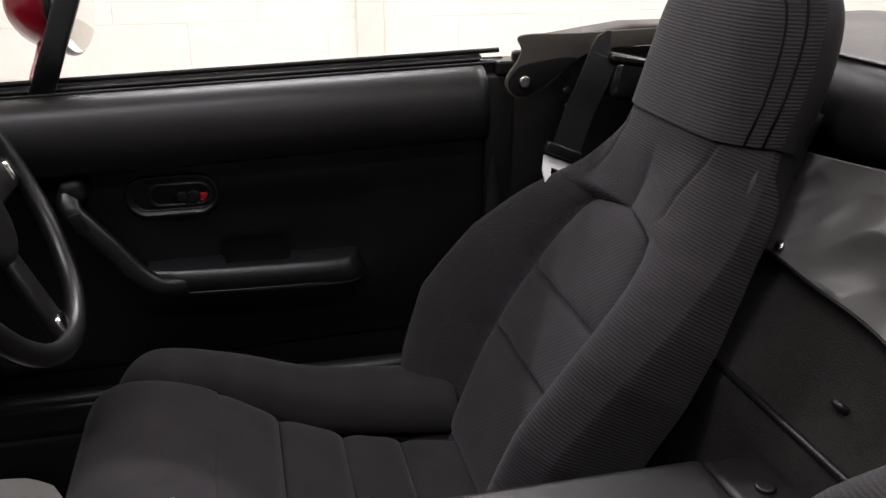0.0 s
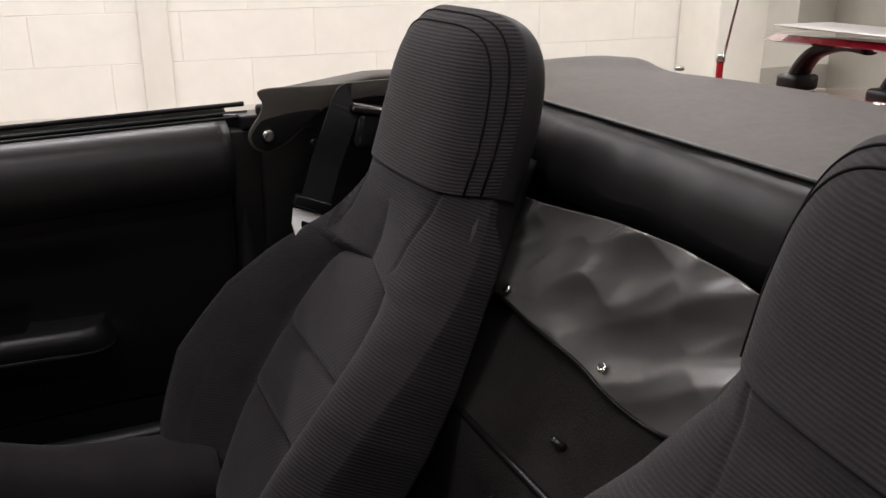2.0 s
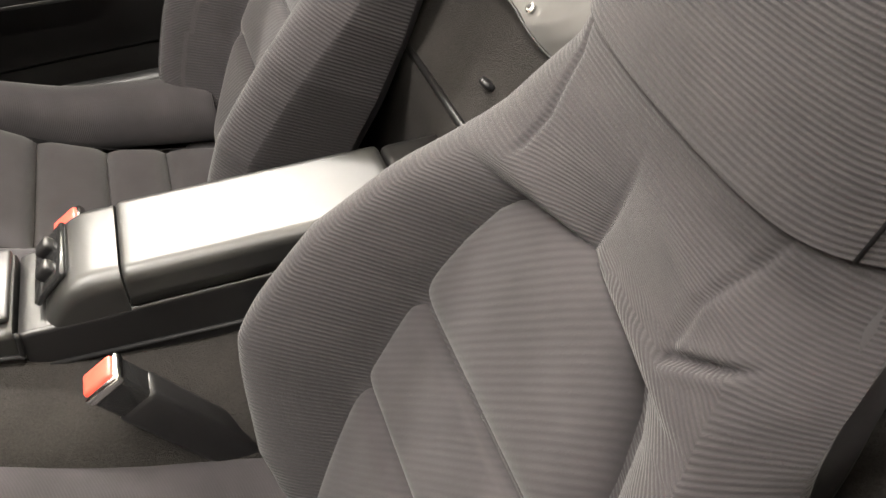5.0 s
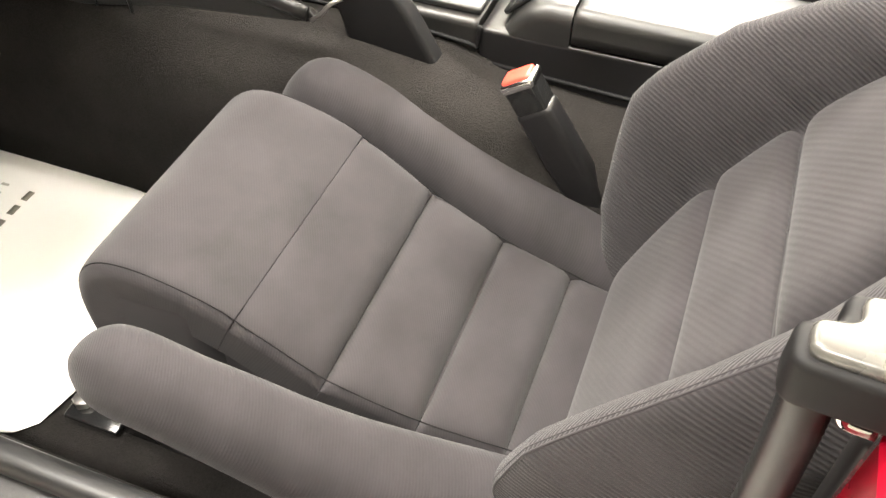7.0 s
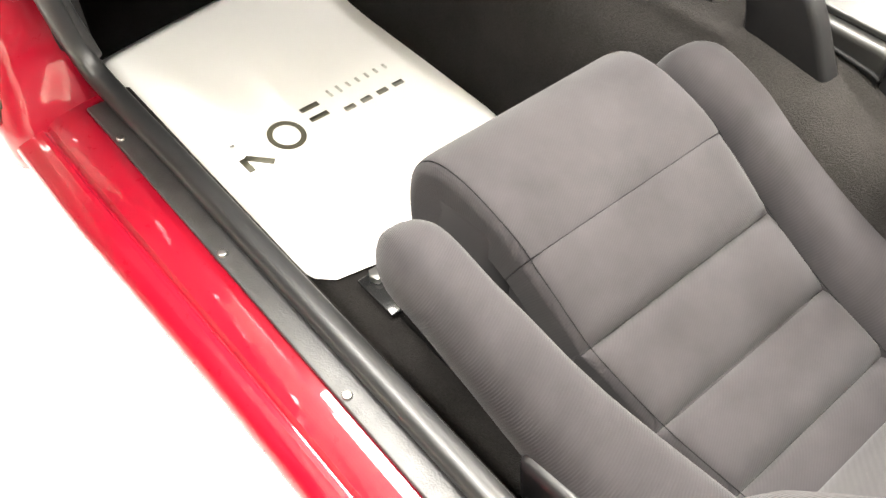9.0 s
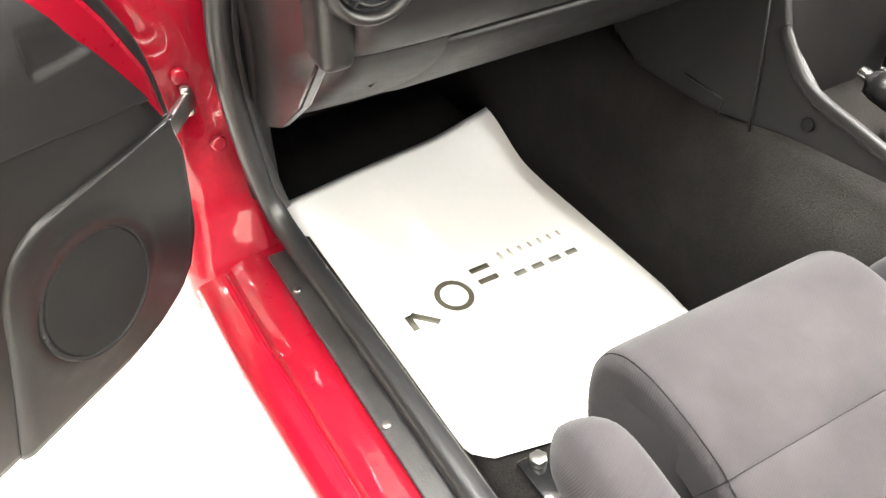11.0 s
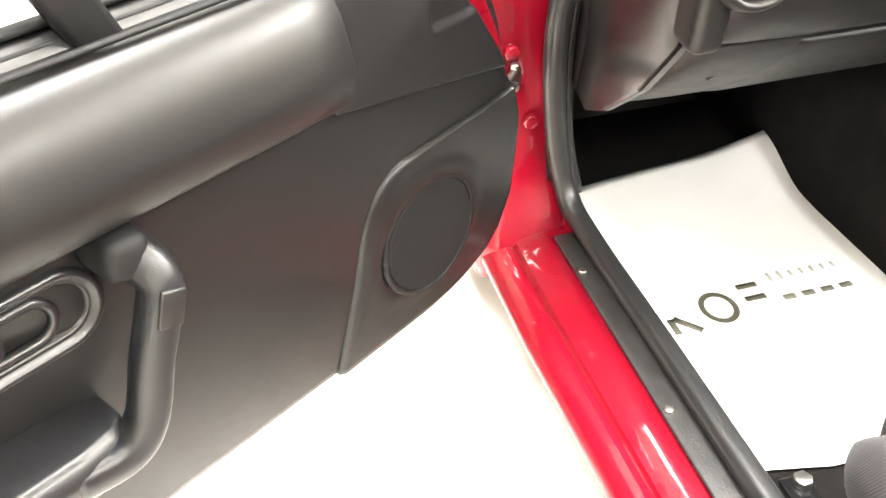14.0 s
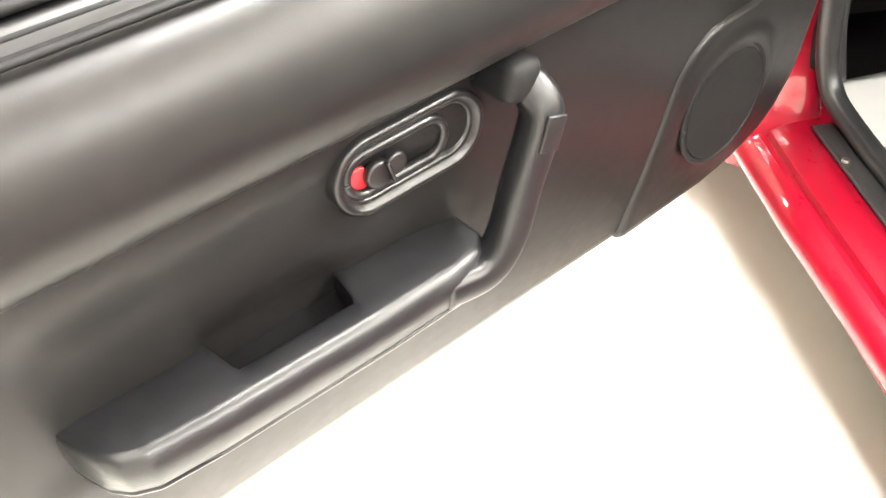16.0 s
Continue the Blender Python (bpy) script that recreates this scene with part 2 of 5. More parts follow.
def rounded(outline, r, n=5):
    """The outline with its corners rounded by about r."""
    out, k = [], len(outline)
    for i in range(k):
        p, a, b = Vector(outline[i]), Vector(outline[i - 1]), Vector(outline[(i + 1) % k])
        p0, p1 = p + (a - p).normalized() * min(r, (a - p).length * 0.45), p + (b - p).normalized() * min(r, (b - p).length * 0.45)
        out += [tuple(p0.lerp(p, t).lerp(p.lerp(p1, t), t)) for t in [j / n for j in range(n + 1)]]
    return out


def slab(name, outline, z0, z1, mat, parent=None, label="", bevel=0.0, m=None, smooth=False):
    """A plate with the given outline in x and y, between two heights."""
    bm = bmesh.new()
    face = bm.faces.new([bm.verts.new((x, y, z0)) for x, y in outline])
    ext = bmesh.ops.extrude_face_region(bm, geom=[face])
    bmesh.ops.translate(bm, vec=(0, 0, z1 - z0), verts=[g for g in ext["geom"] if isinstance(g, bmesh.types.BMVert)])
    if bevel:
        es = [e for e in bm.edges if abs(e.verts[0].co.z - e.verts[1].co.z) < 1e-7]
        bmesh.ops.bevel(bm, geom=es, offset=bevel, segments=3 if smooth else 2, profile=0.5, affect="EDGES")
    if m is not None:
        bmesh.ops.transform(bm, matrix=m, verts=bm.verts)
    return part(name, bm, mat, parent, label, smooth)


def lerp(x, xs, ys):
    return float(np.interp(x, xs, ys))


def ease(x, a, b):
    t = min(1, max(0, (x - a) / (b - a)))
    return t * t * (3 - 2 * t)


# ---- the seats ----
BACK = smooth_path([(0.037, 0, 0.3625), (-0.006, 0, 0.47), (-0.052, 0, 0.565), (-0.115, 0, 0.67), (-0.185, 0, 0.785),
                    (-0.235, 0, 0.90), (-0.260, 0, 0.985), (-0.274, 0, 1.042), (-0.290, 0, 1.080), (-0.314, 0, 1.097), (-0.339, 0, 1.096), (-0.358, 0, 1.082), (-0.367, 0, 1.055)], 121)
BACK_S = [0.0]
for a_, b_ in zip(BACK, BACK[1:]):
    BACK_S.append(BACK_S[-1] + (b_ - a_).length)
S_END = BACK_S[-1]
S_TOP = BACK_S[100]


def back_frame(s):
    x = lerp(s, BACK_S, [p.x for p in BACK])
    z = lerp(s, BACK_S, [p.z for p in BACK])
    d = 0.01
    x2, z2 = lerp(s + d, BACK_S, [p.x for p in BACK]), lerp(s + d, BACK_S, [p.z for p in BACK])
    x1, z1 = lerp(s - d, BACK_S, [p.x for p in BACK]), lerp(s - d, BACK_S, [p.z for p in BACK])
    t = Vector((x2 - x1, 0, z2 - z1)).normalized()
    return Vector((x, 0, z)), t, Vector((t.z, 0, -t.x))


W_S = [0.0, 0.10, 0.20, 0.32, 0.40, 0.46, 0.52, 0.57, 0.62, 0.66, 0.70, S_TOP - 0.15, S_TOP - 0.115, S_TOP - 0.085, S_TOP - 0.06, S_TOP - 0.033, S_TOP, S_TOP + 0.03, S_END]
W_V = [0.205, 0.24, 0.255, 0.258, 0.245, 0.224, 0.196, 0.172, 0.158, 0.159, 0.160, 0.160, 0.157, 0.150, 0.138, 0.119, 0.106, 0.092, 0.080]


def half_width(s):
    return lerp(s, W_S, W_V)


def insert_width(s):
    return lerp(s, [0, 0.2, 0.33, 0.40, 0.44, 0.465, 0.482], [0.135, 0.146, 0.14, 0.122, 0.105, 0.085, 0.0])


def bolster_height(s):
    return lerp(s, [0, 0.08, 0.2, 0.32, 0.42, 0.5, 0.58], [0.046, 0.086, 0.096, 0.077, 0.047, 0.018, 0.0])


def nose(s):
    """The outer bolster closes at its foot in a round nose."""
    return 1.0 if s > 0.150 else max(0.0, 1 - ((0.150 - max(s, 0.068)) / 0.082) ** 2) ** 0.45


def back_front(y, s, out=0):
    """How far the front of the backrest stands forward of its middle line."""
    w, wi, hb = half_width(s), insert_width(s), bolster_height(s)
    a = abs(y)
    hb *= 1.3 if y * out > 0 else (0.8 + 0.65 * ease(s, 0.0, 0.25) if out > 0 else 1.05)
    t = max(0.0, (a - wi) / max(1e-4, w - wi))
    d = hb * math.sin(math.pi * min(1.0, t ** 0.75 * 0.62)) * (1 if a > wi else 0)
    if s > 0.5:
        k = ease(s, 0.5, 0.64)
        d += 0.02 * k * (1 - (a / w) ** 2)
    if 0.485 < s < 0.625:
        # seam between the side bolster and the plain upper panel, and a short crease at its foot
        seam = lerp(s, [0.485, 0.53, 0.625], [0.106, 0.099, 0.120])
        d -= 0.0032 * math.exp(-((a - seam) / 0.0035) ** 2) * ease(s, 0.485, 0.50)
        if y * out > 0:
            along, rise = a - 0.104, s - 0.491 - 0.75 * (a - 0.104)
            if 0 < along < 0.05:
                d += (0.003 * math.exp(-((rise + 0.009) / 0.006) ** 2) + 0.002 * math.exp(-((rise - 0.010) / 0.006) ** 2) - 0.010 * math.exp(-(rise / 0.0042) ** 2)) * math.sin(math.pi * (0.25 + 0.75 * along / 0.05))
    return (d - (0.045 + (0.045 * ease(0.52 - s, 0, 0.12) if out > 0 and y > 0 else 0)) * (a / w) ** 6) * (nose(s) if out > 0 and y > wi else 1)


def lean(y, s, out):
    """The outer bolster is fuller than the inner one."""
    k = ease(0.58 - s, 0, 0.14)
    a, wi = abs(y), insert_width(s)
    if y * out > 0 and a > wi:
        mid = wi + 0.45 * (half_width(s) - wi)
        cr = crest(s)
        if a > cr:
            a = cr + (a - cr) * (1 - (0.68 if out > 0 else 0.1) * k)
        y = math.copysign(mid + (a - mid) * (nose(s) if out > 0 else 1), y)
    return y * (1 + (0.12 if y * out > 0 else -0.075) * k)


def crest(s):
    """Where the seam runs along the outer bolster."""
    return half_width(s) * lerp(s, [0.15, 0.30, 0.38, 0.46], [0.84, 0.79, 0.75, 0.70])


def back_deep(s):
    return lerp(s, [0, 0.3, 0.55, 0.66, 0.76, S_TOP], [0.10, 0.11, 0.10, 0.115, 0.115, 0.09])


def back_cover(name, s0, s1, n, grow, mat, parent, label, off, out, k=150):
    """The cloth front of the backrest, from one side edge to the other, with a lip behind."""
    verts, uvs = [], []
    for j in range(n):
        s = s0 + (s1 - s0) * j / (n - 1)
        c, t, nrm = back_frame(s)
        w, h = half_width(s), half_width(s) + grow
        k_lip = lerp(s, [0.70, 0.79, S_TOP], [1.0, 0.5, 0.12])
        edges = [back_front(q * w, s, out) + grow for q in (-1, 1)]
        row, lip = [], 10
        tuck = ease(0.52 - s, 0, 0.12)

        def under(side, q):
            """The flank behind the front: it rolls in under the outer bolster, and runs back plainly elsewhere."""
            e = edges[0 if side < 0 else 1]
            deep = 0.045 if side * out > 0 else 0.045 + 0.030 * ease(0.62 - s, 0, 0.06)
            plain = (h * (1 - (0.015 + (0.085 if side * out > 0 else 0.05) * ease(0.58 - s, 0, 0.1)) * q ** 1.3), e + (min(-deep * k_lip, e - 0.012) - e) * q)
            g, r = q * 2.3, 0.044 * nose(s)
            k_ = tuck if side * out > 0 else 0
            round_ = (h - r * (1 - math.cos(g)), e - r * math.sin(g) * 0.95)
            return side * (plain[0] + (round_[0] - plain[0]) * k_), plain[1] + (round_[1] - plain[1]) * k_
        row += [under(-1, 1 - i / lip) for i in range(lip)]
        row += [(-h * math.cos(math.pi * i / k), back_front(-w * math.cos(math.pi * i / k), s, out) + grow) for i in range(k + 1)]
        row += [under(1, (i + 1) / lip) for i in range(lip)]
        run = [0.0]
        for (y0, d0), (y1, d1) in zip(row, row[1:]):
            run.append(run[-1] + math.hypot(y1 - y0, d1 - d0))
        ridge = min(range(len(row)), key=lambda i: abs(row[i][0] - out * crest(s)) + (1 if row[i][1] < min(edges) - 0.001 else 0))
        fade = ease(0.56 - s, 0, 0.08)
        for u, (y, d) in zip(run, row):
            verts.append(c + Vector((0, lean(y, s, out), 0)) + nrm * d - off)
            if y * out > 0:
                # ribs meet at the crest seam in a chevron
                uvs.append((u, s - fade * (0.25 if abs(y) > crest(s) or d < edges[0 if y < 0 else 1] - 0.001 else 0.8) * min(0.12, abs(u - run[ridge]))))
            else:
                uvs.append((u, s - 0.45 * max(0.0, (insert_width(s) + w) * 0.5 - abs(y)) * fade))
    m = k + 21
    faces = [(j * m + i, j * m + i + 1, (j + 1) * m + i + 1, (j + 1) * m + i) for j in range(n - 1) for i in range(m - 1)]
    return mesh_object(name, verts, faces, mat, parent, label, uvs=uvs)


def back_shell(s0, s1, n, shrink, mat, name, parent, label, off, out):
    rings, uvs = [], []
    for j in range(n):
        s = s0 + (s1 - s0) * j / (n - 1)
        c, t, nrm = back_frame(s)
        w, deep = (half_width(s) * (1 - 0.09 * ease(0.58 - s, 0, 0.1)) - shrink) * max(0.05, 1 - max(0.0, (s - 0.76) / (S_TOP - 0.76)) ** 3) ** 0.5, back_deep(s)
        front = lerp(s, [0.0, 0.58, 0.66], [-0.03, -0.03, -0.05])
        row = [(-w, front), (w, front)]
        for i in range(13):
            q = i / 12
            row.append((w * math.copysign(abs(math.cos(math.pi * q)) ** 0.4, math.cos(math.pi * q)), -0.055 - (deep - 0.055) * math.sin(math.pi * q) ** 0.4))
        thin = 1 - 0.14 * ease(0.50 - s, 0, 0.15)
        rings.append([c + Vector((0, lean(y, max(s, 0.12), out) * (thin if y * out > 0 else 1), 0)) + nrm * d - off for y, d in row])
        uvs += [(y, s) for y, d in row]
    v, f = loft(rings)
    return mesh_object(name, v, f, mat, parent, label, uvs=uvs)


HEAD_S, HEAD_TALL, HEAD_WIDE = 0.607, S_TOP - 0.607 - 0.009, 0.165


def head_depth(k):
    return 0.045 * k ** 8


def head_point(g, k, depth):
    """A point of the headrest: g runs over the arch from side to side, k from the middle of the face to its rim, depth is behind the face."""
    c0, s0 = math.cos(g), math.sin(g)
    y, h = HEAD_WIDE * k * math.copysign(abs(c0) ** 0.44, c0), HEAD_TALL * k * s0 ** 0.44 + 0.016 * k ** 6 * (1 - s0) ** 2
    y *= 1 - 0.03 * (1 - ease(h, 0, 0.06))
    s_ = HEAD_S + h
    c, t, n = back_frame(min(s_, S_TOP - 0.115))
    c += t * max(0.0, s_ - (S_TOP - 0.115))
    return c + Vector((0, y, 0)) + n * (0.020 * (1 - (y / HEAD_WIDE) ** 2) - depth)


HEAD_FRONT = [(0.0005 + 0.9995 * k / 39, head_depth(0.0005 + 0.9995 * k / 39)) for k in range(40)] + [(1.0, 0.050)]
HEAD_REAR = [(1.0, 0.0495)] + [(1.0015, 0.0505), (1.0015, 0.056), (1.001, 0.062)] + [(1 - 0.12 * (1 - math.cos(q * math.pi / 16)), 0.062 + 0.028 * math.sin(q * math.pi / 16)) for q in range(1, 9)] + [(0.6, 0.092), (0.05, 0.093)]


def head_strip(name, bands, mat, parent, label, off, n=72):
    verts, uvs = [], []
    for k, depth in bands:
        for i in range(n):
            p = head_point(math.pi * i / (n - 1), k, depth)
            verts.append(p - off)
            uvs.append((p.y, p.z * 1.03))
    faces = [(j * n + i, j * n + i + 1, (j + 1) * n + i + 1, (j + 1) * n + i) for j in range(len(bands) - 1) for i in range(n - 1)]
    return mesh_object(name, verts, faces, mat, parent, label, uvs=uvs)


def puff(name, point, nrm, a0, a1, b0, b1, high, mat, parent, label="", na=22, nb=14, off=Vector(), edge=5.0, sink=0.012, width=None, skirt=0.02, power=0.5, soft=(1, 1)):
    """A stuffed piece on the sheet point(a, b), rounded down at its seams, with a skirt tucked in behind them."""
    verts, uvs = [], []
    for j in range(-1, nb + 1):
        for i in range(-1, na + 1):
            p, q = -math.cos(math.pi * min(na - 1, max(0, i)) / (na - 1)), -math.cos(math.pi * min(nb - 1, max(0, j)) / (nb - 1))
            b = b0 + (b1 - b0) * (q + 1) / 2
            w = width(b) if width else 1
            a = ((a0 + a1) / 2 + (a1 - a0) / 2 * p) * w
            h = (high + sink) * (1 - abs(p) ** (edge * 2)) ** 0.5 * (1 - (soft[0] if q < 0 else soft[1]) * abs(q) ** edge) ** power - sink
            if i in (-1, na) or j in (-1, nb):
                h = -sink - skirt
            verts.append(point(a, b) + nrm(a, b) * h - off)
            uvs.append((a, b))
    na, nb = na + 2, nb + 2
    faces = [(j * na + i, j * na + i + 1, (j + 1) * na + i + 1, (j + 1) * na + i) for j in range(nb - 1) for i in range(na - 1)]
    return mesh_object(name, verts, faces, mat, parent, label, uvs=uvs)


CUSH_X = [-0.03, 0.05, 0.079, 0.167, 0.261, 0.352, 0.425, 0.475, 0.503, 0.518, 0.523, 0.518]
CUSH_Z = [0.370, 0.380, 0.385, 0.401, 0.437, 0.491, 0.515, 0.518, 0.505, 0.48, 0.445, 0.38]
CUSH = smooth_path([(x, 0, z) for x, z in zip(CUSH_X, CUSH_Z)], 89)
CUSH_B = [0.0]
for a_, b_ in zip(CUSH, CUSH[1:]):
    CUSH_B.append(CUSH_B[-1] + (b_ - a_).length)


def cush_at(b):
    return Vector((lerp(b, CUSH_B, [p.x for p in CUSH]), 0, lerp(b, CUSH_B, [p.z for p in CUSH])))


def cush_normal(b):
    t = (cush_at(b + 0.008) - cush_at(b - 0.008)).normalized()
    return Vector((-t.z, 0, t.x))


def cush_len(x):
    return lerp(x, [p.x for p in CUSH[:70]], CUSH_B[:70])


def bucket_seat(base, label, out, low=0.0, droop=0.0, slide=0.0):
    """A seat; out is +1 or -1, the side of its reclining lever."""
    seat = thing("bucket_seat", label, "seat", base, "seats")
    off = Vector((base[0], 0, base[2]))
    # backrest
    cloth = back_cover("backrest", 0.0, 0.622, 230, 0.0, M_BOLSTER, seat, "ribbed dark grey cloth backrest with side bolsters", off, out)
    shell = back_shell(0.0, 0.67, 48, 0.006, M_SHELL, "back_shell", seat, "plain black back shell", off, out)
    head = head_strip("headrest", HEAD_FRONT, M_HEAD, seat, "rounded headrest in horizontally ribbed cloth", off)
    made = [head, shell, head_strip("headrest_back", HEAD_REAR, M_HEADBACK, seat, "smooth black vinyl back of the headrest", off)]
    for k_ in (0.895, 0.962):
        pts = [head_point(math.pi * q / 80, k_, head_depth(k_) - 0.0004) - off for q in range(81)]
        made.append(tube("seam", pts, 0.0015, M_SEAM, head, n=6, up=(1, 0, 0)))
    for ob in made:
        for vert in ob.data.vertices:
            vert.co.z -= low * ease(vert.co.z + off.z, 0.90, 1.10)
    for ob in made + [cloth]:
        for vert in ob.data.vertices:
            vert.co.z -= droop * (0.06 + vert.co.y + 0.12) * ease(vert.co.z + off.z, 0.79, 0.90)
    for side in (-1, 1):
        pts = []
        for q in range(40):
            s = 0.02 + 0.50 * q / 39
            c, t, n = back_frame(s)
            pts.append(c + Vector((0, lean(side * half_width(s) * 0.915, s, out), 0)) + n * -0.042 - off)
        tube("piping", pts, 0.002, M_BOLSTER, seat, "thin cloth piping", n=6)
    for shift in (0.0, 0.0042):
        pts = []
        for q in range(60):
            s = 0.075 + 0.385 * q / 59
            c, t, n = back_frame(s)
            y = out * (crest(s) - shift)
            pts.append(c + Vector((0, lean(y, s, out), 0)) + n * (back_front(y, s, out) - 0.0002 - 0.004 * ease(s, 0.38, 0.46)) - off)
        tube("bolster_seam", pts, 0.0008 if shift else 0.0013, M_BOLSTER, seat, "stitched cloth seam", n=6)

    def bp(a, b):
        c, t, n = back_frame(b)
        return c + Vector((0, a, 0))

    def bn(a, b):
        return back_frame(b)[2]
    for b0, b1 in ((0.02, 0.215), (0.215, 0.321), (0.321, 0.485)):
        puff("backrest_panel", bp, bn, -1, 1, b0 + 0.0004, b1 - 0.0004, 0.012 if b1 < 0.4 else 0.016, M_PANEL, seat, "stuffed grey twill panel", off=off,
             width=lambda b: insert_width(b) + 0.005, edge=9 if b1 < 0.4 else 5, sink=0.011, na=30, nb=24)
    # cushion
    rest = set(seat.children)
    cx = [cush_len(x) for x in (-0.02, 0.079, 0.167, 0.261, 0.352)] + [CUSH_B[-1]]

    def cw(b):
        return lerp(b, cx, [0.118, 0.129, 0.140, 0.151, 0.154, 0.158]) / 0.160

    def cp(a, b):
        return cush_at(b) + Vector((0, a, 0))

    def cn(a, b):
        return cush_normal(b)
    for k, (b0, b1) in enumerate(zip(cx, cx[1:])):
        puff("cushion_panel", cp, cn, -0.160, 0.160, b0 + 0.0003, b1 - 0.0003, 0.014, M_SMOOTH, seat, "stuffed grey cloth panel", off=off, skirt=0.04,
             width=cw, edge=5 if k < 4 else 12, nb=30 if k < 4 else 40, na=40, sink=0.006, power=0.9, soft=(1, 0.22) if k == 3 else ((0.22, 1) if k == 4 else (1, 1)))
    for side in (-1, 1):
        pts = []
        for q in range(90):
            b = cx[0] + 0.02 + (CUSH_B[-1] - 0.10 - cx[0]) * q / 89
            a = side * 0.160 * 0.95 * cw(b)
            pts.append(cp(a, b) + cn(a, b) * lerp(b, [cx[4] - 0.01, cx[4] + 0.01], [0.0064, 0.0106]) - off)
        tube("cushion_seam", pts, 0.0007, M_SEAM, seat, "dark line for the edge seam", n=6)
    part("cushion_core", box((0.50, 0.272, 0.10), pose(0.26 - off.x, 0, 0.366 - off.z, 0, -12, 0), 0.03, 3), M_SIDE, seat, "cloth sides of the cushion")
    part("cushion_back", box((0.085, 0.36, 0.085), pose(0.012 - off.x, 0, 0.325 - off.z), 0.02, 3), M_BOLSTER, seat, "cloth fold behind the cushion")
    part("cushion_nose", box((0.13, 0.312, 0.135), pose(0.446 - off.x, 0, 0.444 - off.z), 0.025, 4), M_BOLSTER, seat, "cloth front of the cushion")
    for side in (-1, 1):
        dz, dx = ((-0.012, 0.006) if out > 0 else (0.018, 0.006)) if side * out > 0 else (0.0, 0.0)
        r0, r1, r2, r3 = (0.396, 0.402, 0.415, 0.451) if side * out > 0 else (0.338, 0.362, 0.394, 0.441)
        path = smooth_path([(-0.02, side * 0.209, r0 - 0.006), (0.0, side * 0.209, r0), (0.08, side * 0.209, r1), (0.2, side * 0.210, r2), (0.32, side * 0.211, r3),
                            (0.42, side * 0.210, 0.471), (0.494, side * 0.209, 0.462)], 44)
        prof = oval(0.0395, 0.050, 24, 2.4) if side * out > 0 else oval(0.045, 0.066, 24, 2.5)
        rings, uvs = [], []
        for k, c in enumerate(path):
            f = k / 43
            g = max(0.03, 1 - max(0, (f - 0.82) / 0.18) ** 2.6) ** 0.8
            # fuller towards the backrest, on the side of the panels
            d = lerp(c.x, [0.0, 0.08, 0.17, 0.26, 0.36], [0.024, 0.020, 0.013, 0.005, 0.0]) if side * out < 0 else lerp(c.x, [0.0, 0.08, 0.17, 0.26, 0.36], [0.024, 0.019, 0.013, 0.006, 0.001])
            for x, z in prof:
                rings.append(Vector((c.x + dx, c.y - side * d + x * g * (1 + d / 0.042) + dx * side, c.z + z * g + dz)) - off)
                uvs.append((x + z, c.x))
        n = len(prof)
        v, f = loft([rings[i * n:(i + 1) * n] for i in range(44)])
        mesh_object("cushion_bolster", v, f, M_SIDE if side * out > 0 else M_SMOOTH, seat, "rounded dark grey cloth bolster", uvs=uvs)
    for ob in set(seat.children) - rest:
        ob.location.x = slide
    # hard parts below
    part("seat_pan", box((0.46, 0.40, 0.09), pose(0.25 - off.x, 0, 0.312 - off.z), 0.03, 3), M_MATTE, seat, "black seat pan")
    for side in (-1, 1):
        part("seat_rail", box((0.50, 0.03, 0.045), pose(0.275 - off.x, side * 0.168, 0.2705 - off.z), 0.006), M_GLOSSBLACK, seat, "black steel seat rail")
        bracket = part("rail_foot", box((0.075, 0.035, 0.006), pose(0.566 - off.x, side * 0.172, 0.252 - off.z), 0.002), M_GLOSSBLACK, seat, "black steel bracket")
        part("bolt", disc(0.012, 0.012, pose(0.590 - off.x, side * 0.166, 0.26 - off.z), 6, 0.002), M_STEEL, bracket)
    lever = part("recliner_cover", box((0.22, 0.024, 0.075), pose(0.12 - off.x, out * 0.2535, 0.385 - off.z, 0, 8, 0), 0.011, 3), M_PLASTIC, seat, "black recliner cover")
    part("recliner_lever", box((0.075, 0.016, 0.014), pose(0.12 - off.x, out * 0.262, (0.427 if out > 0 else 0.402) - off.z, 0, 14, 0), 0.006, 3), M_CHROME, lever, "bright metal lever")
    return seat


bucket_seat((0.2, 0.37, 0.25), "dark grey cloth bucket seat with headrest beside the open door", 1, 0.035, 0.10)
bucket_seat((0.2, -0.385, 0.25), "dark grey cloth bucket seat with headrest behind the steering wheel", -1, 0.007, 0.0, 0.034)


# ---- the hall ----
WALL_Y, END_X = -3.6, -4.6
ground = part("ground", box((60, 60, 0.1), pose(0, 0, -0.05), 0), M_FLOOR)
tagged(ground, "pale cream tiled showroom floor", "floor", kind="structure")
wall = part("wall_south", box((11.0, 0.2, 3.4), pose(0.65, WALL_Y - 0.104, 1.7), 0), M_WALL)
tagged(wall, "white painted concrete block wall", "wall", kind="structure")
for nm, sz, at in (("wall_west", (0.2, 9.8, 3.4), (END_X - 0.1, 1.1, 1.7)), ("wall_east", (0.2, 9.8, 3.4), (6.1, 1.1, 1.7)), ("wall_north", (10.9, 0.2, 3.4), (0.75, 6.1, 1.7))):
    tagged(part(nm, box(sz, pose(*at), 0), M_WALL), "plain white painted hall wall", "wall", kind="structure")
tagged(part("ceiling", box((10.7, 9.8, 0.1), pose(0.75, 1.1, 3.45), 0), M_WALL), "plain white hall ceiling", "ceiling", kind="structure")
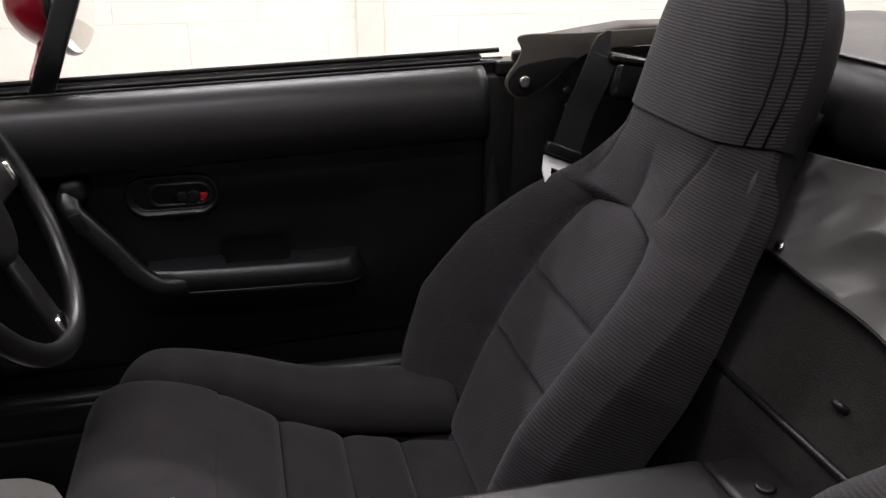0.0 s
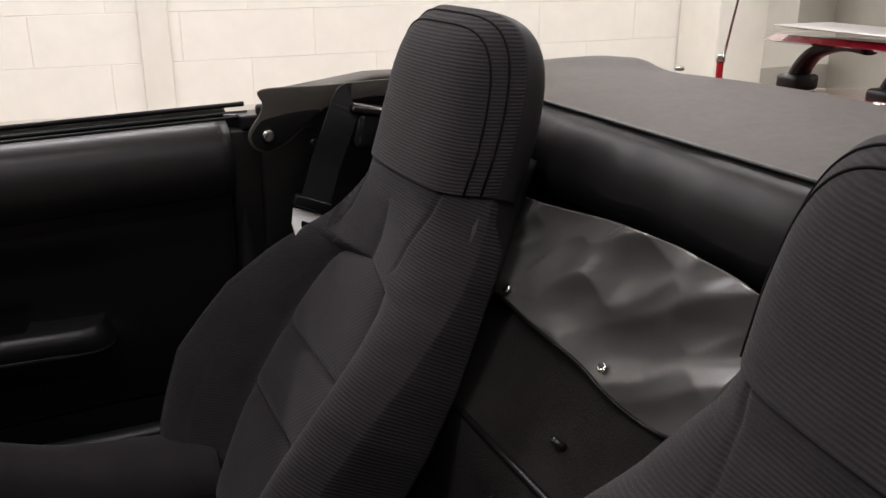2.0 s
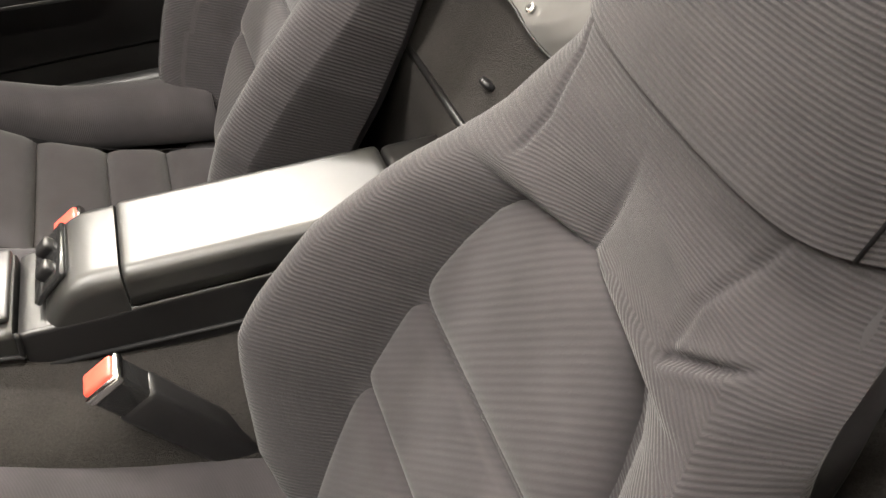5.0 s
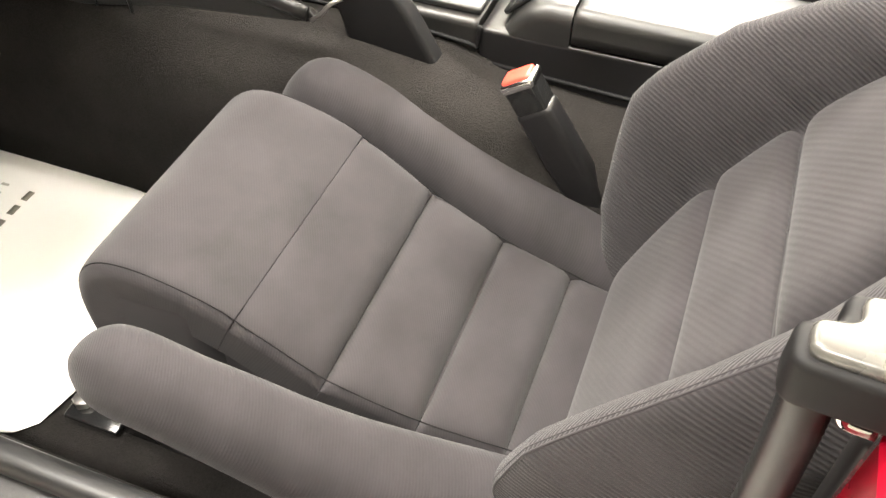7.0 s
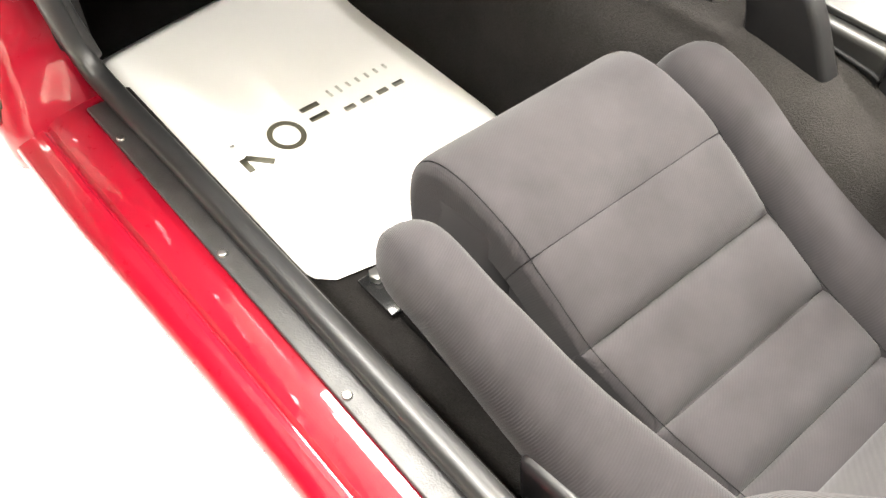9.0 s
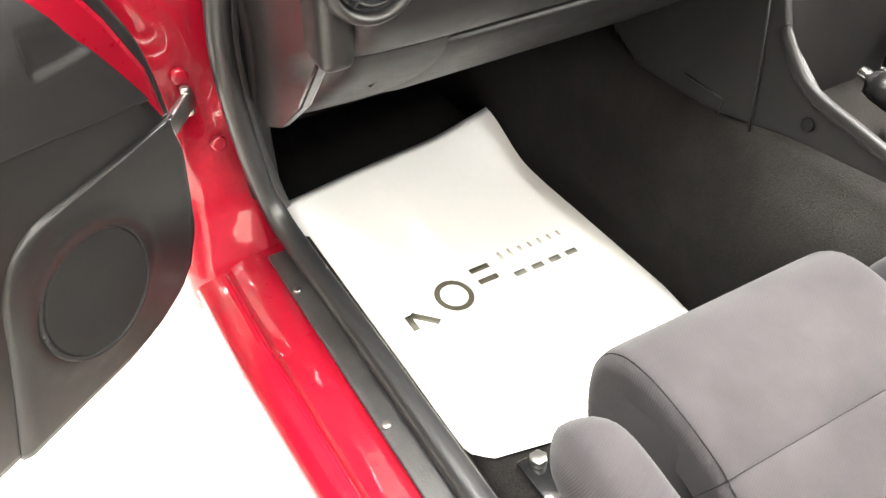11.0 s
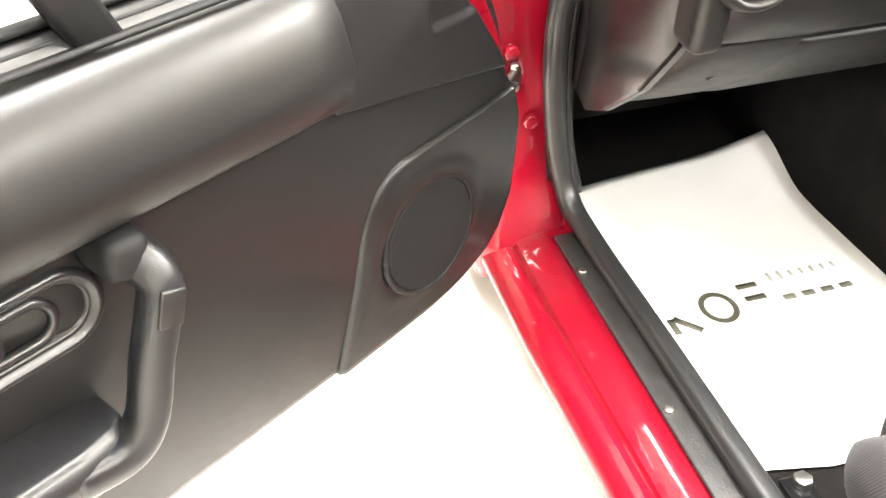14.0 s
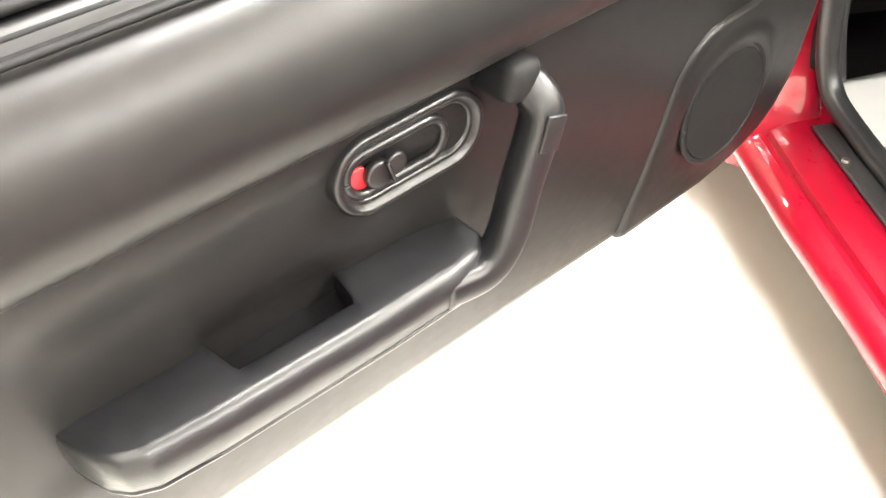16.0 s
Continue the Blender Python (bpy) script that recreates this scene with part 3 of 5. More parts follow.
tagged(part("pillar", box((0.36, 0.34, 3.396), pose(-3.5, WALL_Y + 0.172, 1.7), 0.01), M_WALL), "cream painted square wall pier", "pillar", kind="structure")

tagged(part("wall_strip", box((0.13, 0.016, 3.396), pose(-0.32, WALL_Y + 0.010, 1.7), 0.004), M_WALL), "white painted flat strip on the wall", "trim", kind="structure")

# unseen ceiling lamps; the y -2.75 row is added to brighten the south wall
for y, power in ((-2.75, 3.0), (-0.3, 1.4), (1.9, 0.7)):
    for x, share in ((-2.9, 0.75), (0.2, 1.0), (2.9, 0.3)):
        if y == -0.3 and x == 0.2:
            x, y = 1.15, 0.32
        wide = 0.6 if y == 0.32 else 0.22
        lamp = bpy.data.lights.new("unseen_ceiling_lamp", "AREA")
        lamp.shape, lamp.size, lamp.size_y, lamp.energy, lamp.color = "RECTANGLE", 1.8 if wide > 0.3 else 1.5, wide, LAMP * power * share, (1.0, 0.955, 0.89)
        ob = new("unseen_ceiling_lamp", lamp)
        ob.matrix_basis = pose(x, y, 3.3)
        fix = thing("unseen_ceiling_light", "unseen white strip ceiling light fitting", "light", (x, y, 3.36), "ceiling lights")
        part("housing", box((1.86 if wide > 0.3 else 1.56, wide + 0.06, 0.05), pose(0, 0, 0.015), 0.006), M_WALL, fix)

# ---- the car's body ----
body = thing("roadster", "red two-seat convertible car with black carpeted cabin", "car", (0, 0, 0))
SILL = [(0.668, 0.25), (0.672, 0.40), (0.678, 0.409), (0.700, 0.4105), (0.722, 0.4108)]
SILL += [(p.x, p.y) for p in smooth_path([(0.728, 0.4105, 0), (0.742, 0.4095, 0), (0.758, 0.4065, 0), (0.772, 0.402, 0)], 14)]
SILL += [(0.7755, 0.3985), (0.7775, 0.396), (0.7795, 0.396), (0.7815, 0.3985)]
SILL += [(p.x, p.y) for p in smooth_path([(0.787, 0.399, 0), (0.799, 0.396, 0), (0.811, 0.388, 0), (0.816, 0.376, 0), (0.808, 0.360, 0), (0.780, 0.338, 0), (0.725, 0.30, 0), (0.685, 0.235, 0), (0.676, 0.15, 0)], 40)] + [(0.668, 0.15)]


def waist(x):
    """The flank draws in towards the seats."""
    return lerp(x, [-0.35, 0.0, 0.25, 0.5, 0.8], [0.95, 0.86, 0.86, 0.92, 1.08])


for side in (1, -1):
    rings = [[Vector((-0.35 + 1.43 * k / 40, side * (y if y < 0.74 else 0.74 + (y - 0.74) * waist(-0.35 + 1.43 * k / 40)), z)) for y, z in SILL] for k in range(41)]
    v, f = loft(rings)
    sill = mesh_object("sill", v, f, M_RED, body, "glossy red painted sill", smooth=False)
    plate = part("scuff_plate", box((1.13, 0.031, 0.006), pose(0.375, side * 0.713, 0.4155), 0.002), M_SCUFF, body, "black grained scuff plate")
    for x in (0.857, 0.614, 0.381, 0.148):
        part("screw", disc(0.0055, 0.005, pose(x, side * 0.7205, 0.4195), 12, 0.0015), M_STEEL, plate, "small zinc screw")
    seal_path = [(-0.1, side * 0.686, 0.428), (0.3, side * 0.687, 0.428), (0.7, side * 0.688, 0.428), (0.9, side * 0.692, 0.433), (0.972, side * 0.700, 0.462),
                 (0.985, side * 0.715, 0.56), (0.968, side * 0.726, 0.70), (0.953, side * 0.712, 0.82), (0.945, side * 0.69, 0.92), (0.94, side * 0.68, 0.99)]
    v, f = sweep(smooth_path(seal_path, 70), oval(0.013, 0.015, 12, 2.6), (0, side, 0.3))
    mesh_object("door_seal", v, f, M_RUBBER, body, "black hollow rubber door seal")
    v, f = sweep(smooth_path([(x, y - side * 0.015, z - 0.002) for x, y, z in seal_path[4:]], 40), oval(0.006, 0.008, 8), (0, side, 0.3))
    mesh_object("seal_lip", v, f, M_RUBBER, body)
    if side < 0:
        part("sill_cover", box((1.24, 0.115, 0.15), pose(0.38, -0.7245, 0.352), 0.012, 3), M_PLASTIC, body, "black sill cover")

    # hinge pillar: a smooth pressed face with a raised field, two bolts and a weld ridge
    rings = []
    for k in range(41):
        z = 0.35 + 0.62 * k / 40
        y0 = lerp(z, [0.35, 0.75, 0.85, 0.93, 0.97], [0.70, 0.70, 0.69, 0.68, 0.66])
        y1 = lerp(z, [0.35, 0.41, 0.45, 0.5, 0.62, 0.75, 0.85, 0.93, 0.97], [0.83, 0.83, 0.822, 0.812, 0.825, 0.87, 0.89, 0.89, 0.86])
        x0 = lerp(z, [0.35, 0.40, 0.43, 0.47, 0.52, 0.62, 0.75, 0.85, 0.97], [0.950, 0.957, 0.975, 0.997, 1.008, 1.006, 0.998, 0.990, 0.985])
        bulge = 0.005 * math.sin(26 * z + 1) * ease(z, 0.50, 0.60) + 0.0012 * math.sin(61 * z)
        ring = [(x0 + 0.006, y0), (x0 + 0.002, y0 + 0.006)]
        for q in range(9):
            f = q / 8
            ring.append((x0 - bulge * math.sin(math.pi * f) ** 2 + 0.0016 * math.sin(5 * f + 40 * z) * math.sin(math.pi * f), y0 + 0.012 + (y1 - 0.03 - y0 - 0.012) * f))
        ring += [(x0 + 0.006, y1 - 0.016), (x0 + 0.016, y1 - 0.006), (x0 + 0.035, y1), (1.2, y1), (1.2, y0)]
        rings.append([Vector((x, side * y, z)) for x, y in ring])
    v, f = loft(rings)
    pillar = mesh_object("hinge_pillar", v, f, M_RED, body, "glossy red hinge pillar")
    for z, y in ((0.665, 0.772), (0.80, 0.785), (0.565, 0.745)):
        part("bolt", disc(0.010, 0.010, pose(0.999, side * y, z, 0, 90, 0), 24, 0.003), M_RED, pillar)
    v, f = sweep(smooth_path([(0.998, side * 0.812, 0.60), (0.992, side * 0.826, 0.70), (0.985, side * 0.842, 0.80)], 14), oval(0.003, 0.005, 8))
    mesh_object("spot_ridge", v, f, M_RED, pillar)
    # black piece added to hide red paint where the cabin is dark
    part("seal_filler", box((0.07, 0.034, 0.54), pose(1.03, side * 0.703, 0.72), 0.006), M_MATTE, body, "added black piece beside the door seal")

strap = part("check_strap", box((0.062, 0.010, 0.024), pose(0.968, 0.786, 0.638, 0, -6, -42), 0.003), M_STEEL, body, "bare steel door check strap")
part("strap_pin", disc(0.006, 0.036, pose(0.985, 0.772, 0.640), 12, 0.002), M_STEEL, strap)

part("floor_pan", box((2.6, 1.31, 0.04), pose(0.7, 0, 0.222), 0), M_CARPET, body, "black carpeted floor")
for side in (1, -1):
    part("toe_board", box((0.56, 0.50, 0.03), pose(1.72, side * 0.41, 0.40, 0, -40, 0), 0.004), M_CARPET, body, "black carpeted toe board")
    # kick panel drawn matte black, not carpet: the footwell's shade as colour
    part("kick_panel", box((0.82, 0.02, 0.5), pose(1.49, side * 0.664, 0.48), 0.004), M_MATTE, body, "kick panel in flat black for the footwell shade")
    part("sill_carpet", box((1.2, 0.012, 0.14), pose(0.4, side * 0.659, 0.310, side * 3, 0, 0), 0.005), M_CARPET, body, "black carpet on the inner sill")
rings = []
for x in [-0.25 + 1.85 * k / 37 for k in range(38)]:
    top = lerp(x, [-0.25, 0.10, 0.22, 0.30, 0.42, 1.6], [0.485, 0.492, 0.505, 0.530, 0.545, 0.545])
    rings.append([Vector((x, y, z)) for y, z in ((-0.19, 0.235), (-0.175, top - 0.07), (-0.160, top - 0.035), (-0.132, top - 0.012), (-0.10, top), (0.10, top), (0.132, top - 0.012), (0.160, top - 0.035), (0.175, top - 0.07), (0.19, 0.235))])
v, f = loft(rings)
mesh_object("tunnel", v, f, M_CARPET, body, "black carpeted transmission tunnel", smooth=True)

# tank cover and shelf behind the seats: a bent carpet sheet
prof = smooth_path([(-0.16, 0, 0.24), (-0.19, 0, 0.45), (-0.222, 0, 0.64)], 8) + smooth_path([(-0.232, 0, 0.652), (-0.276, 0, 0.70), (-0.326, 0, 0.77), (-0.372, 0, 0.85), (-0.42, 0, 0.88), (-0.9, 0, 0.88)], 16)
v, f = grid(lambda u, w: Vector((prof[round(w * (len(prof) - 1))].x + 0.006 * math.sin(7 * u) * math.sin(3 * w), -0.655 + 1.31 * u, prof[round(w * (len(prof) - 1))].z)), 30, len(prof))
mesh_object("rear_carpet", v, f, M_CARPET, body, "black carpet over the tank cover")
tube("carpet_joint", [(-0.224, -0.65, 0.647), (-0.226, -0.2, 0.647), (-0.226, 0.2, 0.647), (-0.224, 0.65, 0.647)], 0.005, M_VINYL, body, "bound carpet joint", smooth=20, n=8)
part("carpet_button", disc(0.011, 0.008, pose(-0.261, -0.023, 0.686, 0, -40, 0), 16, 0.003), M_PLASTIC, body, "black plastic carpet fastener")
part("carpet_button", disc(0.011, 0.008, pose(-0.261, -0.45, 0.686, 0, -40, 0), 16, 0.003), M_PLASTIC, body)

# side trims, door posts and outer skin behind the doors
for side in (1, -1):
    part("quarter_trim", box((0.38, 0.02, 0.725), pose(-0.30, -0.692, 0.5925), 0.006) if side < 0 else box((0.34, 0.02, 0.58), pose(-0.29, 0.665, 0.52), 0.006), M_VINYL, body, "black quarter trim panel")
    m = Matrix(((1, 0, 0, 0), (0, side, 0, 0), (0, 0, 1, 0), (0, 0, 0, 1)))
    if side < 0:
        post = part("door_post", box((0.085, 0.06, 0.52), pose(-0.105, -0.718, 0.66), 0.008, 2), M_VINYL, body, "black trimmed door post")
        slab("post_cap", [(-0.064, 0.730), (-0.062, 0.712), (-0.066, 0.706), (-0.082, 0.701), (-0.084, 0.686), (-0.088, 0.682), (-0.15, 0.682), (-0.15, 0.735), (-0.068, 0.735)],
             0.918, 0.94, M_PLASTIC, body, "black plastic cap on the door post", bevel=0.004, m=m)
        v, f = sweep(smooth_path([(-0.082, -0.69, 0.43), (-0.084, -0.692, 0.6), (-0.082, -0.700, 0.78), (-0.075, -0.715, 0.88)], 24), oval(0.013, 0.016, 10), (1, 0, 0))
        mesh_object("post_seal", v, f, M_RUBBER, post, "ribbed black rubber seal")
    else:
        rings = [[Vector((x, y, z)) for x, y in ((-0.108 - k, 0.70), (-0.104 - k, 0.712), (-0.103 - k, 0.80 - k), (-0.112 - k, 0.828 - k), (-0.16, 0.838), (-0.16, 0.70))]
                 for z, k in ((0.40, 0.0), (0.55, 0.0), (0.70, 0.002), (0.80, 0.004), (0.862, 0.006))]
        v, f = loft(rings)
        post = mesh_object("door_post", v, f, M_RED, body, "glossy red door post", smooth=False)
        cap = slab("post_cap", rounded([(-0.0735, 0.7105), (-0.0735, 0.694), (-0.0905, 0.6915), (-0.0905, 0.676), (-0.125, 0.673), (-0.21, 0.675), (-0.21, 0.716), (-0.11, 0.713)], 0.006),
                   0.892, 0.901, M_CAP, body, "black cap plate on the door post, paled for its reflection", bevel=0.0032, m=m, smooth=True)
        slab("cap_edge", rounded([(-0.0685, 0.7145), (-0.0685, 0.691), (-0.0855, 0.6885), (-0.0855, 0.671), (-0.21, 0.668), (-0.21, 0.722)], 0.008), 0.870, 0.8955, M_MATTE, cap, "black rubber edge", bevel=0.004, m=m, smooth=True)
        # upright seal: ribs stacked down the post
        sp = smooth_path([(-0.084, 0.690, 0.872), (-0.0875, 0.688, 0.83), (-0.090, 0.687, 0.76), (-0.091, 0.687, 0.60), (-0.090, 0.686, 0.43)], 92)
        v, f = sweep(sp, oval(0.0115, 0.010, 14, 3), (0, 1, 0), scale=lambda k: 1 - 0.07 * (round(k * 91) % 2))
        mesh_object("post_seal", v, f, M_RUBBER, post, "ribbed black rubber seal")
        plate = part("striker_plate", box((0.012, 0.05, 0.10), pose(-0.101, 0.766, 0.80), 0.004, 3), M_GLOSSBLACK, post, "gloss black striker plate")
        v, f = sweep(smooth_path([(-0.106, 0.7035, 0.874), (-0.099, 0.7035, 0.872), (-0.096, 0.7045, 0.866), (-0.098, 0.7055, 0.859), (-0.110, 0.7055, 0.857)], 20), oval(0.0028, 0.0028, 10), (0, 1, 0))
        mesh_object("striker", v, f, M_CHROME, plate, "chrome striker loop")
        part("wedge_block", box((0.03, 0.04, 0.05), pose(-0.100, 0.79, 0.735, 0, 8, 0), 0.012, 4), M_GLOSSBLACK, post, "gloss black wedge block")
    rings = []
    for x in (-0.14, -0.5, -0.9, -1.3, -1.65):
        k = 1 - 0.10 * ease(-x, 0.7, 1.7)
        rings.append([Vector((x, side * y * k, z)) for y, z in ((0.70, 0.16), (0.80, 0.16), (0.835, 0.35), (0.845, 0.60), (0.83, 0.80), (0.79, 0.86 if side > 0 else 0.88), (0.74, 0.875 if side > 0 else 0.895), (0.70, 0.875 if side > 0 else 0.895))])
    v, f = loft(rings)
    mesh_object("rear_quarter", v, f, M_RED, body, "glossy red rear quarter panel", smooth=False)
    rings = []
    for x in (1.2, 1.6, 2.0, 2.3):
        k = 1 - 0.16 * ease(x, 1.5, 2.4)
        rings.append([Vector((x, side * y * k, z)) for y, z in ((0.66, 0.2), (0.80, 0.2), (0.838, 0.4), (0.842, 0.65), (0.82, 0.82), (0.76, 0.9), (0.66, 0.93))])
    v, f = loft(rings)
    mesh_object("front_wing", v, f, M_RED, body, "glossy red front wing", smooth=False)
    for x in (1.75, -0.95):
        tyre = part("tyre", disc(0.29, 0.185, pose(x, side * 0.70, 0.29, 90, 0, 0), 48, 0.03), M_RUBBER, body, "black tyre")
        part("rim", disc(0.19, 0.02, pose(x, side * 0.798, 0.29, 90, 0, 0), 32, 0.006), M_STEEL, tyre)
v, f = grid(lambda u, w: Vector((1.2 + 1.1 * w, (-0.66 + 1.32 * u) * (1 - 0.16 * w), 0.93 + 0.05 * math.sin(math.pi * u) - 0.12 * w * w)), 16, 10)
mesh_object("bonnet", v, f, M_RED, body, "glossy red bonnet")
part("scuttle", box((0.16, 1.32, 0.05), pose(1.13, 0, 0.965), 0.015, 3), M_GLOSSBLACK, body, "black scuttle panel below the screen")
part("firewall", box((0.03, 1.32, 0.75), pose(1.95, 0, 0.58), 0), M_CARPET, body)
v, f = grid(lambda u, w: Vector((-0.86 - 0.80 * w, (-0.72 + 1.44 * u) * (1 - 0.08 * w), 0.918 + 0.058 * math.sin(math.pi * u) ** 0.7 - 0.07 * w * w)), 40, 14)
mesh_object("boot_lid", v, f, M_RED, body, "glossy red boot lid")
part("tail_panel", box((0.04, 1.34, 0.62), pose(-1.66, 0, 0.55), 0.015), M_RED, body)

# ---- paper mats ----


def mat_height(x):
    return 0.2475 + 0.0145 * ease(x, 1.05, 1.3)


def paper_mat(at, mirror, label, printed):
    mat = thing("paper_floor_mat", label, "mat", at, "paper mats")
    n, m, verts = 36, 20, []
    for j in range(n):
        x = 0.606 + (1.31 - 0.606) * j / (n - 1)
        lo = lerp(x, [0.606, 0.609, 0.62, 0.645, 0.68, 1.14, 1.20, 1.31], [0.30, 0.255, 0.23, 0.208, 0.197, 0.152, 0.136, 0.112])
        hi = lerp(x, [0.606, 0.61, 0.622, 0.645, 0.68, 0.72, 1.24, 1.31], [0.48, 0.535, 0.572, 0.597, 0.610, 0.613, 0.617, 0.616])
        for i in range(m):
            y = lo + (hi - lo) * i / (m - 1)
            xx = x - (1.31 - (1.240 + 0.07 * (0.609 - y) / 0.488)) * ease(x, 0.85, 1.31) * (x - 0.606) / 0.704
            curl = ease(xx, 1.12, 1.31) * ease(0.32 - y, 0, 0.18)
            xx -= 0.032 * curl
            z = mat_height(xx) + 0.003 * math.sin(9 * y + 3) * ease(xx, 0.9, 1.3) + 0.046 * curl + (0.105 * ease(y, 0.50, 0.64) if mirror < 0 else 0)
            verts.append(Vector((xx, mirror * y, z - at[2])))
    faces = [(j * m + i, j * m + i + 1, (j + 1) * m + i + 1, (j + 1) * m + i) for j in range(n - 1) for i in range(m - 1)]
    sheet = mesh_object("sheet", verts, faces, M_PAPER, mat, "plain white paper")
    mod = sheet.modifiers.new("thickness", "SOLIDIFY")
    mod.thickness, mod.offset = 0.0008, -1
    if printed:
        # the dealer's mark as plain shapes: three dark ones and two rows of small bars
        def shape(name, x, y, w, d, turn=0, ink=M_INK):
            part(name, box((d, w, 0.0012), pose(x, y, mat_height(x) + 0.0016 - at[2], 0, 0, turn), 0), ink, mat)
        shape("printed_bar", 0.887, 0.553, 0.010, 0.032)
        shape("printed_bar", 0.886, 0.532, 0.011, 0.046, 42)
        shape("pale_printed_bar", 0.931, 0.549, 0.009, 0.018, 0, M_INKPALE)
        ring = bmesh.new()
        vs = []
        for k in range(40):
            a = 2 * math.pi * k / 40
            vs.append([ring.verts.new((0.906 + r * math.cos(a), 0.471 + r * 0.84 * math.sin(a), mat_height(0.905) + 0.0022 - at[2])) for r in (0.0245, 0.0345)])
        for a, b in zip(vs, vs[1:] + vs[:1]):
            ring.faces.new((a[0], a[1], b[1], b[0]))
        part("printed_ring", ring, M_INK, mat)
        for x in (0.911, 0.939):
            shape("printed_bar", x, 0.407, 0.033, 0.010)
        for k in range(4):
            shape("small_printed_bar", 0.898, 0.357 - 0.032 * k, 0.019, 0.010, 0, M_INKMID)
        for k in range(7):
            shape("pale_printed_bar", 0.947, 0.363 - 0.0185 * k, 0.004, 0.018 if k in (0, 1) else 0.012, 0, M_INKPALE)
    return mat


paper_mat((0, 0, 0.2425), 1, "white printed paper floor mat on the black footwell carpet", True)
paper_mat((0, 0, 0.2425), -1, "plain white paper floor mat under the steering wheel", False)

# ---- centre console ----
console = thing("center_console", "black plastic centre console with armrest box and tray", "console", (0, -0.02, 0.44))


def console_piece(name, x0, x1, z0, half, r, mat, label="", tilt=0.0, parent=console, z1=None):
    """A piece with rounded shoulders between x0 and x1, from z0 up to z1."""
    rings = []
    for f in (0.0, 0.008, 0.02, 0.05, 0.3, 0.7, 0.95, 0.98, 0.992, 1.0):
        x = x0 + (x1 - x0) * f
        e = 1 - 0.022 * (1 - min(1, min(f, 1 - f) / 0.02)) ** 2
        top = (z1 + tilt * f) * e
        prof = [(-half * 1.04, z0), (-half * 1.02, (z0 + top - r) / 2), (-half, top - r - 0.002), (-half, top - r)]
        prof += [(-half + r - r * math.cos(a), top - r + r * math.sin(a)) for a in [math.pi / 2 * q / 10 for q in range(1, 11)]]
        prof += [(-half + r + 0.004, top)]
        prof += [(-p[0], p[1]) for p in prof[::-1]]
        rings.append([Vector((x, y * e, z)) for y, z in prof])
    return mesh_object(name, *loft_capped(rings), mat, parent, label)


base_ = console_piece("console_base", -0.30, 0.268, -0.005, 0.068, 0.006, M_PLASTIC, "black satin console base", z1=0.118)
lid = console_piece("armrest_lid", -0.142, 0.155, 0.122, 0.067, 0.016, M_CONSOLE, "grained armrest lid", z1=0.164)
part("rear_cap", box((0.115, 0.130, 0.07), pose(-0.203, 0, 0.125), 0.01, 3), M_DASH, console, "grained rear cap of the console")
part("cap_screw", disc(0.011, 0.006, pose(-0.185, 0.0, 0.162), 16, 0.002), M_PLASTIC, console)
# the shoulder with the window switches slopes down to the tray
rings = []
for p in smooth_path([(0.157, 0, 0.163), (0.19, 0, 0.162), (0.213, 0, 0.152), (0.232, 0, 0.130), (0.249, 0, 0.104)], 22):
    r = 0.020
    prof = [(-0.069, 0.0), (-0.068, (p.z - r) / 2), (-0.067, p.z - r)] + [(-0.067 + r - r * math.cos(q * math.pi / 16), p.z - r + r * math.sin(q * math.pi / 16)) for q in range(1, 9)]
    prof += [(-y, z) for y, z in prof[::-1]]
    rings.append([Vector((p.x, y, q)) for y, q in prof])
block = mesh_object("switch_block", *loft_capped(rings), M_CONSOLE, console, "sloped block with window switches")
plate = part("switch_plate", box((0.05, 0.088, 0.008), pose(0.228, -0.004, 0.143, 0, 42, 0), 0.003), M_GLOSSBLACK, block, "gloss black switch plate")
for y in (-0.022, 0.016):
    part("window_switch", box((0.02, 0.018, 0.014), pose(0.231, y, 0.15, 0, 42, 0), 0.004, 3), M_PLASTIC, plate, "black rocker switch")
part("switch_mark", box((0.004, 0.012, 0.001), pose(0.2345, 0.016, 0.1545, 0, 42, 0), 0), M_PAPER, plate)
tray = console_piece("front_tray", 0.272, 0.60, 0.0, 0.068, 0.01, M_CONSOLE, "black tray housing", z1=0.125)
part("ashtray_lid", box((0.18, 0.112, 0.01), pose(0.362, -0.002, 0.130), 0.004, 3), M_CONSOLE, tray, "grained ashtray lid")
part("lid_panel", box((0.085, 0.07, 0.004), pose(0.40, -0.005, 0.1365), 0.0015), M_CONSOLE, tray)
v, f = sweep(smooth_path([(0.268, 0.067, 0.12), (0.272, 0.07, 0.09), (0.285, 0.071, 0.095), (0.42, 0.071, 0.106), (0.52, 0.071, 0.108)], 24), oval(0.003, 0.003, 8))
mesh_object("tray_edge", v, f, M_MATTE, tray)
v, f = sweep([Vector((x, 0.071, 0.062 + 0.04 * max(0, x))) for x in (-0.28, 0.0, 0.25)], oval(0.003, 0.003, 8))
mesh_object("base_edge", v, f, M_MATTE, base_)
part("base_clip", disc(0.006, 0.006, pose(0.17, 0.072, 0.05, 90, 0, 0), 12, 0.002), M_PLASTIC, base_)

# the tray's recess is drawn as a flat dark plate
part("tray_dark_plate", box((0.075, 0.105, 0.004), pose(0.525, -0.012, 0.1275), 0.002), M_MATTE, tray, "flat dark plate in place of the tray's recess")
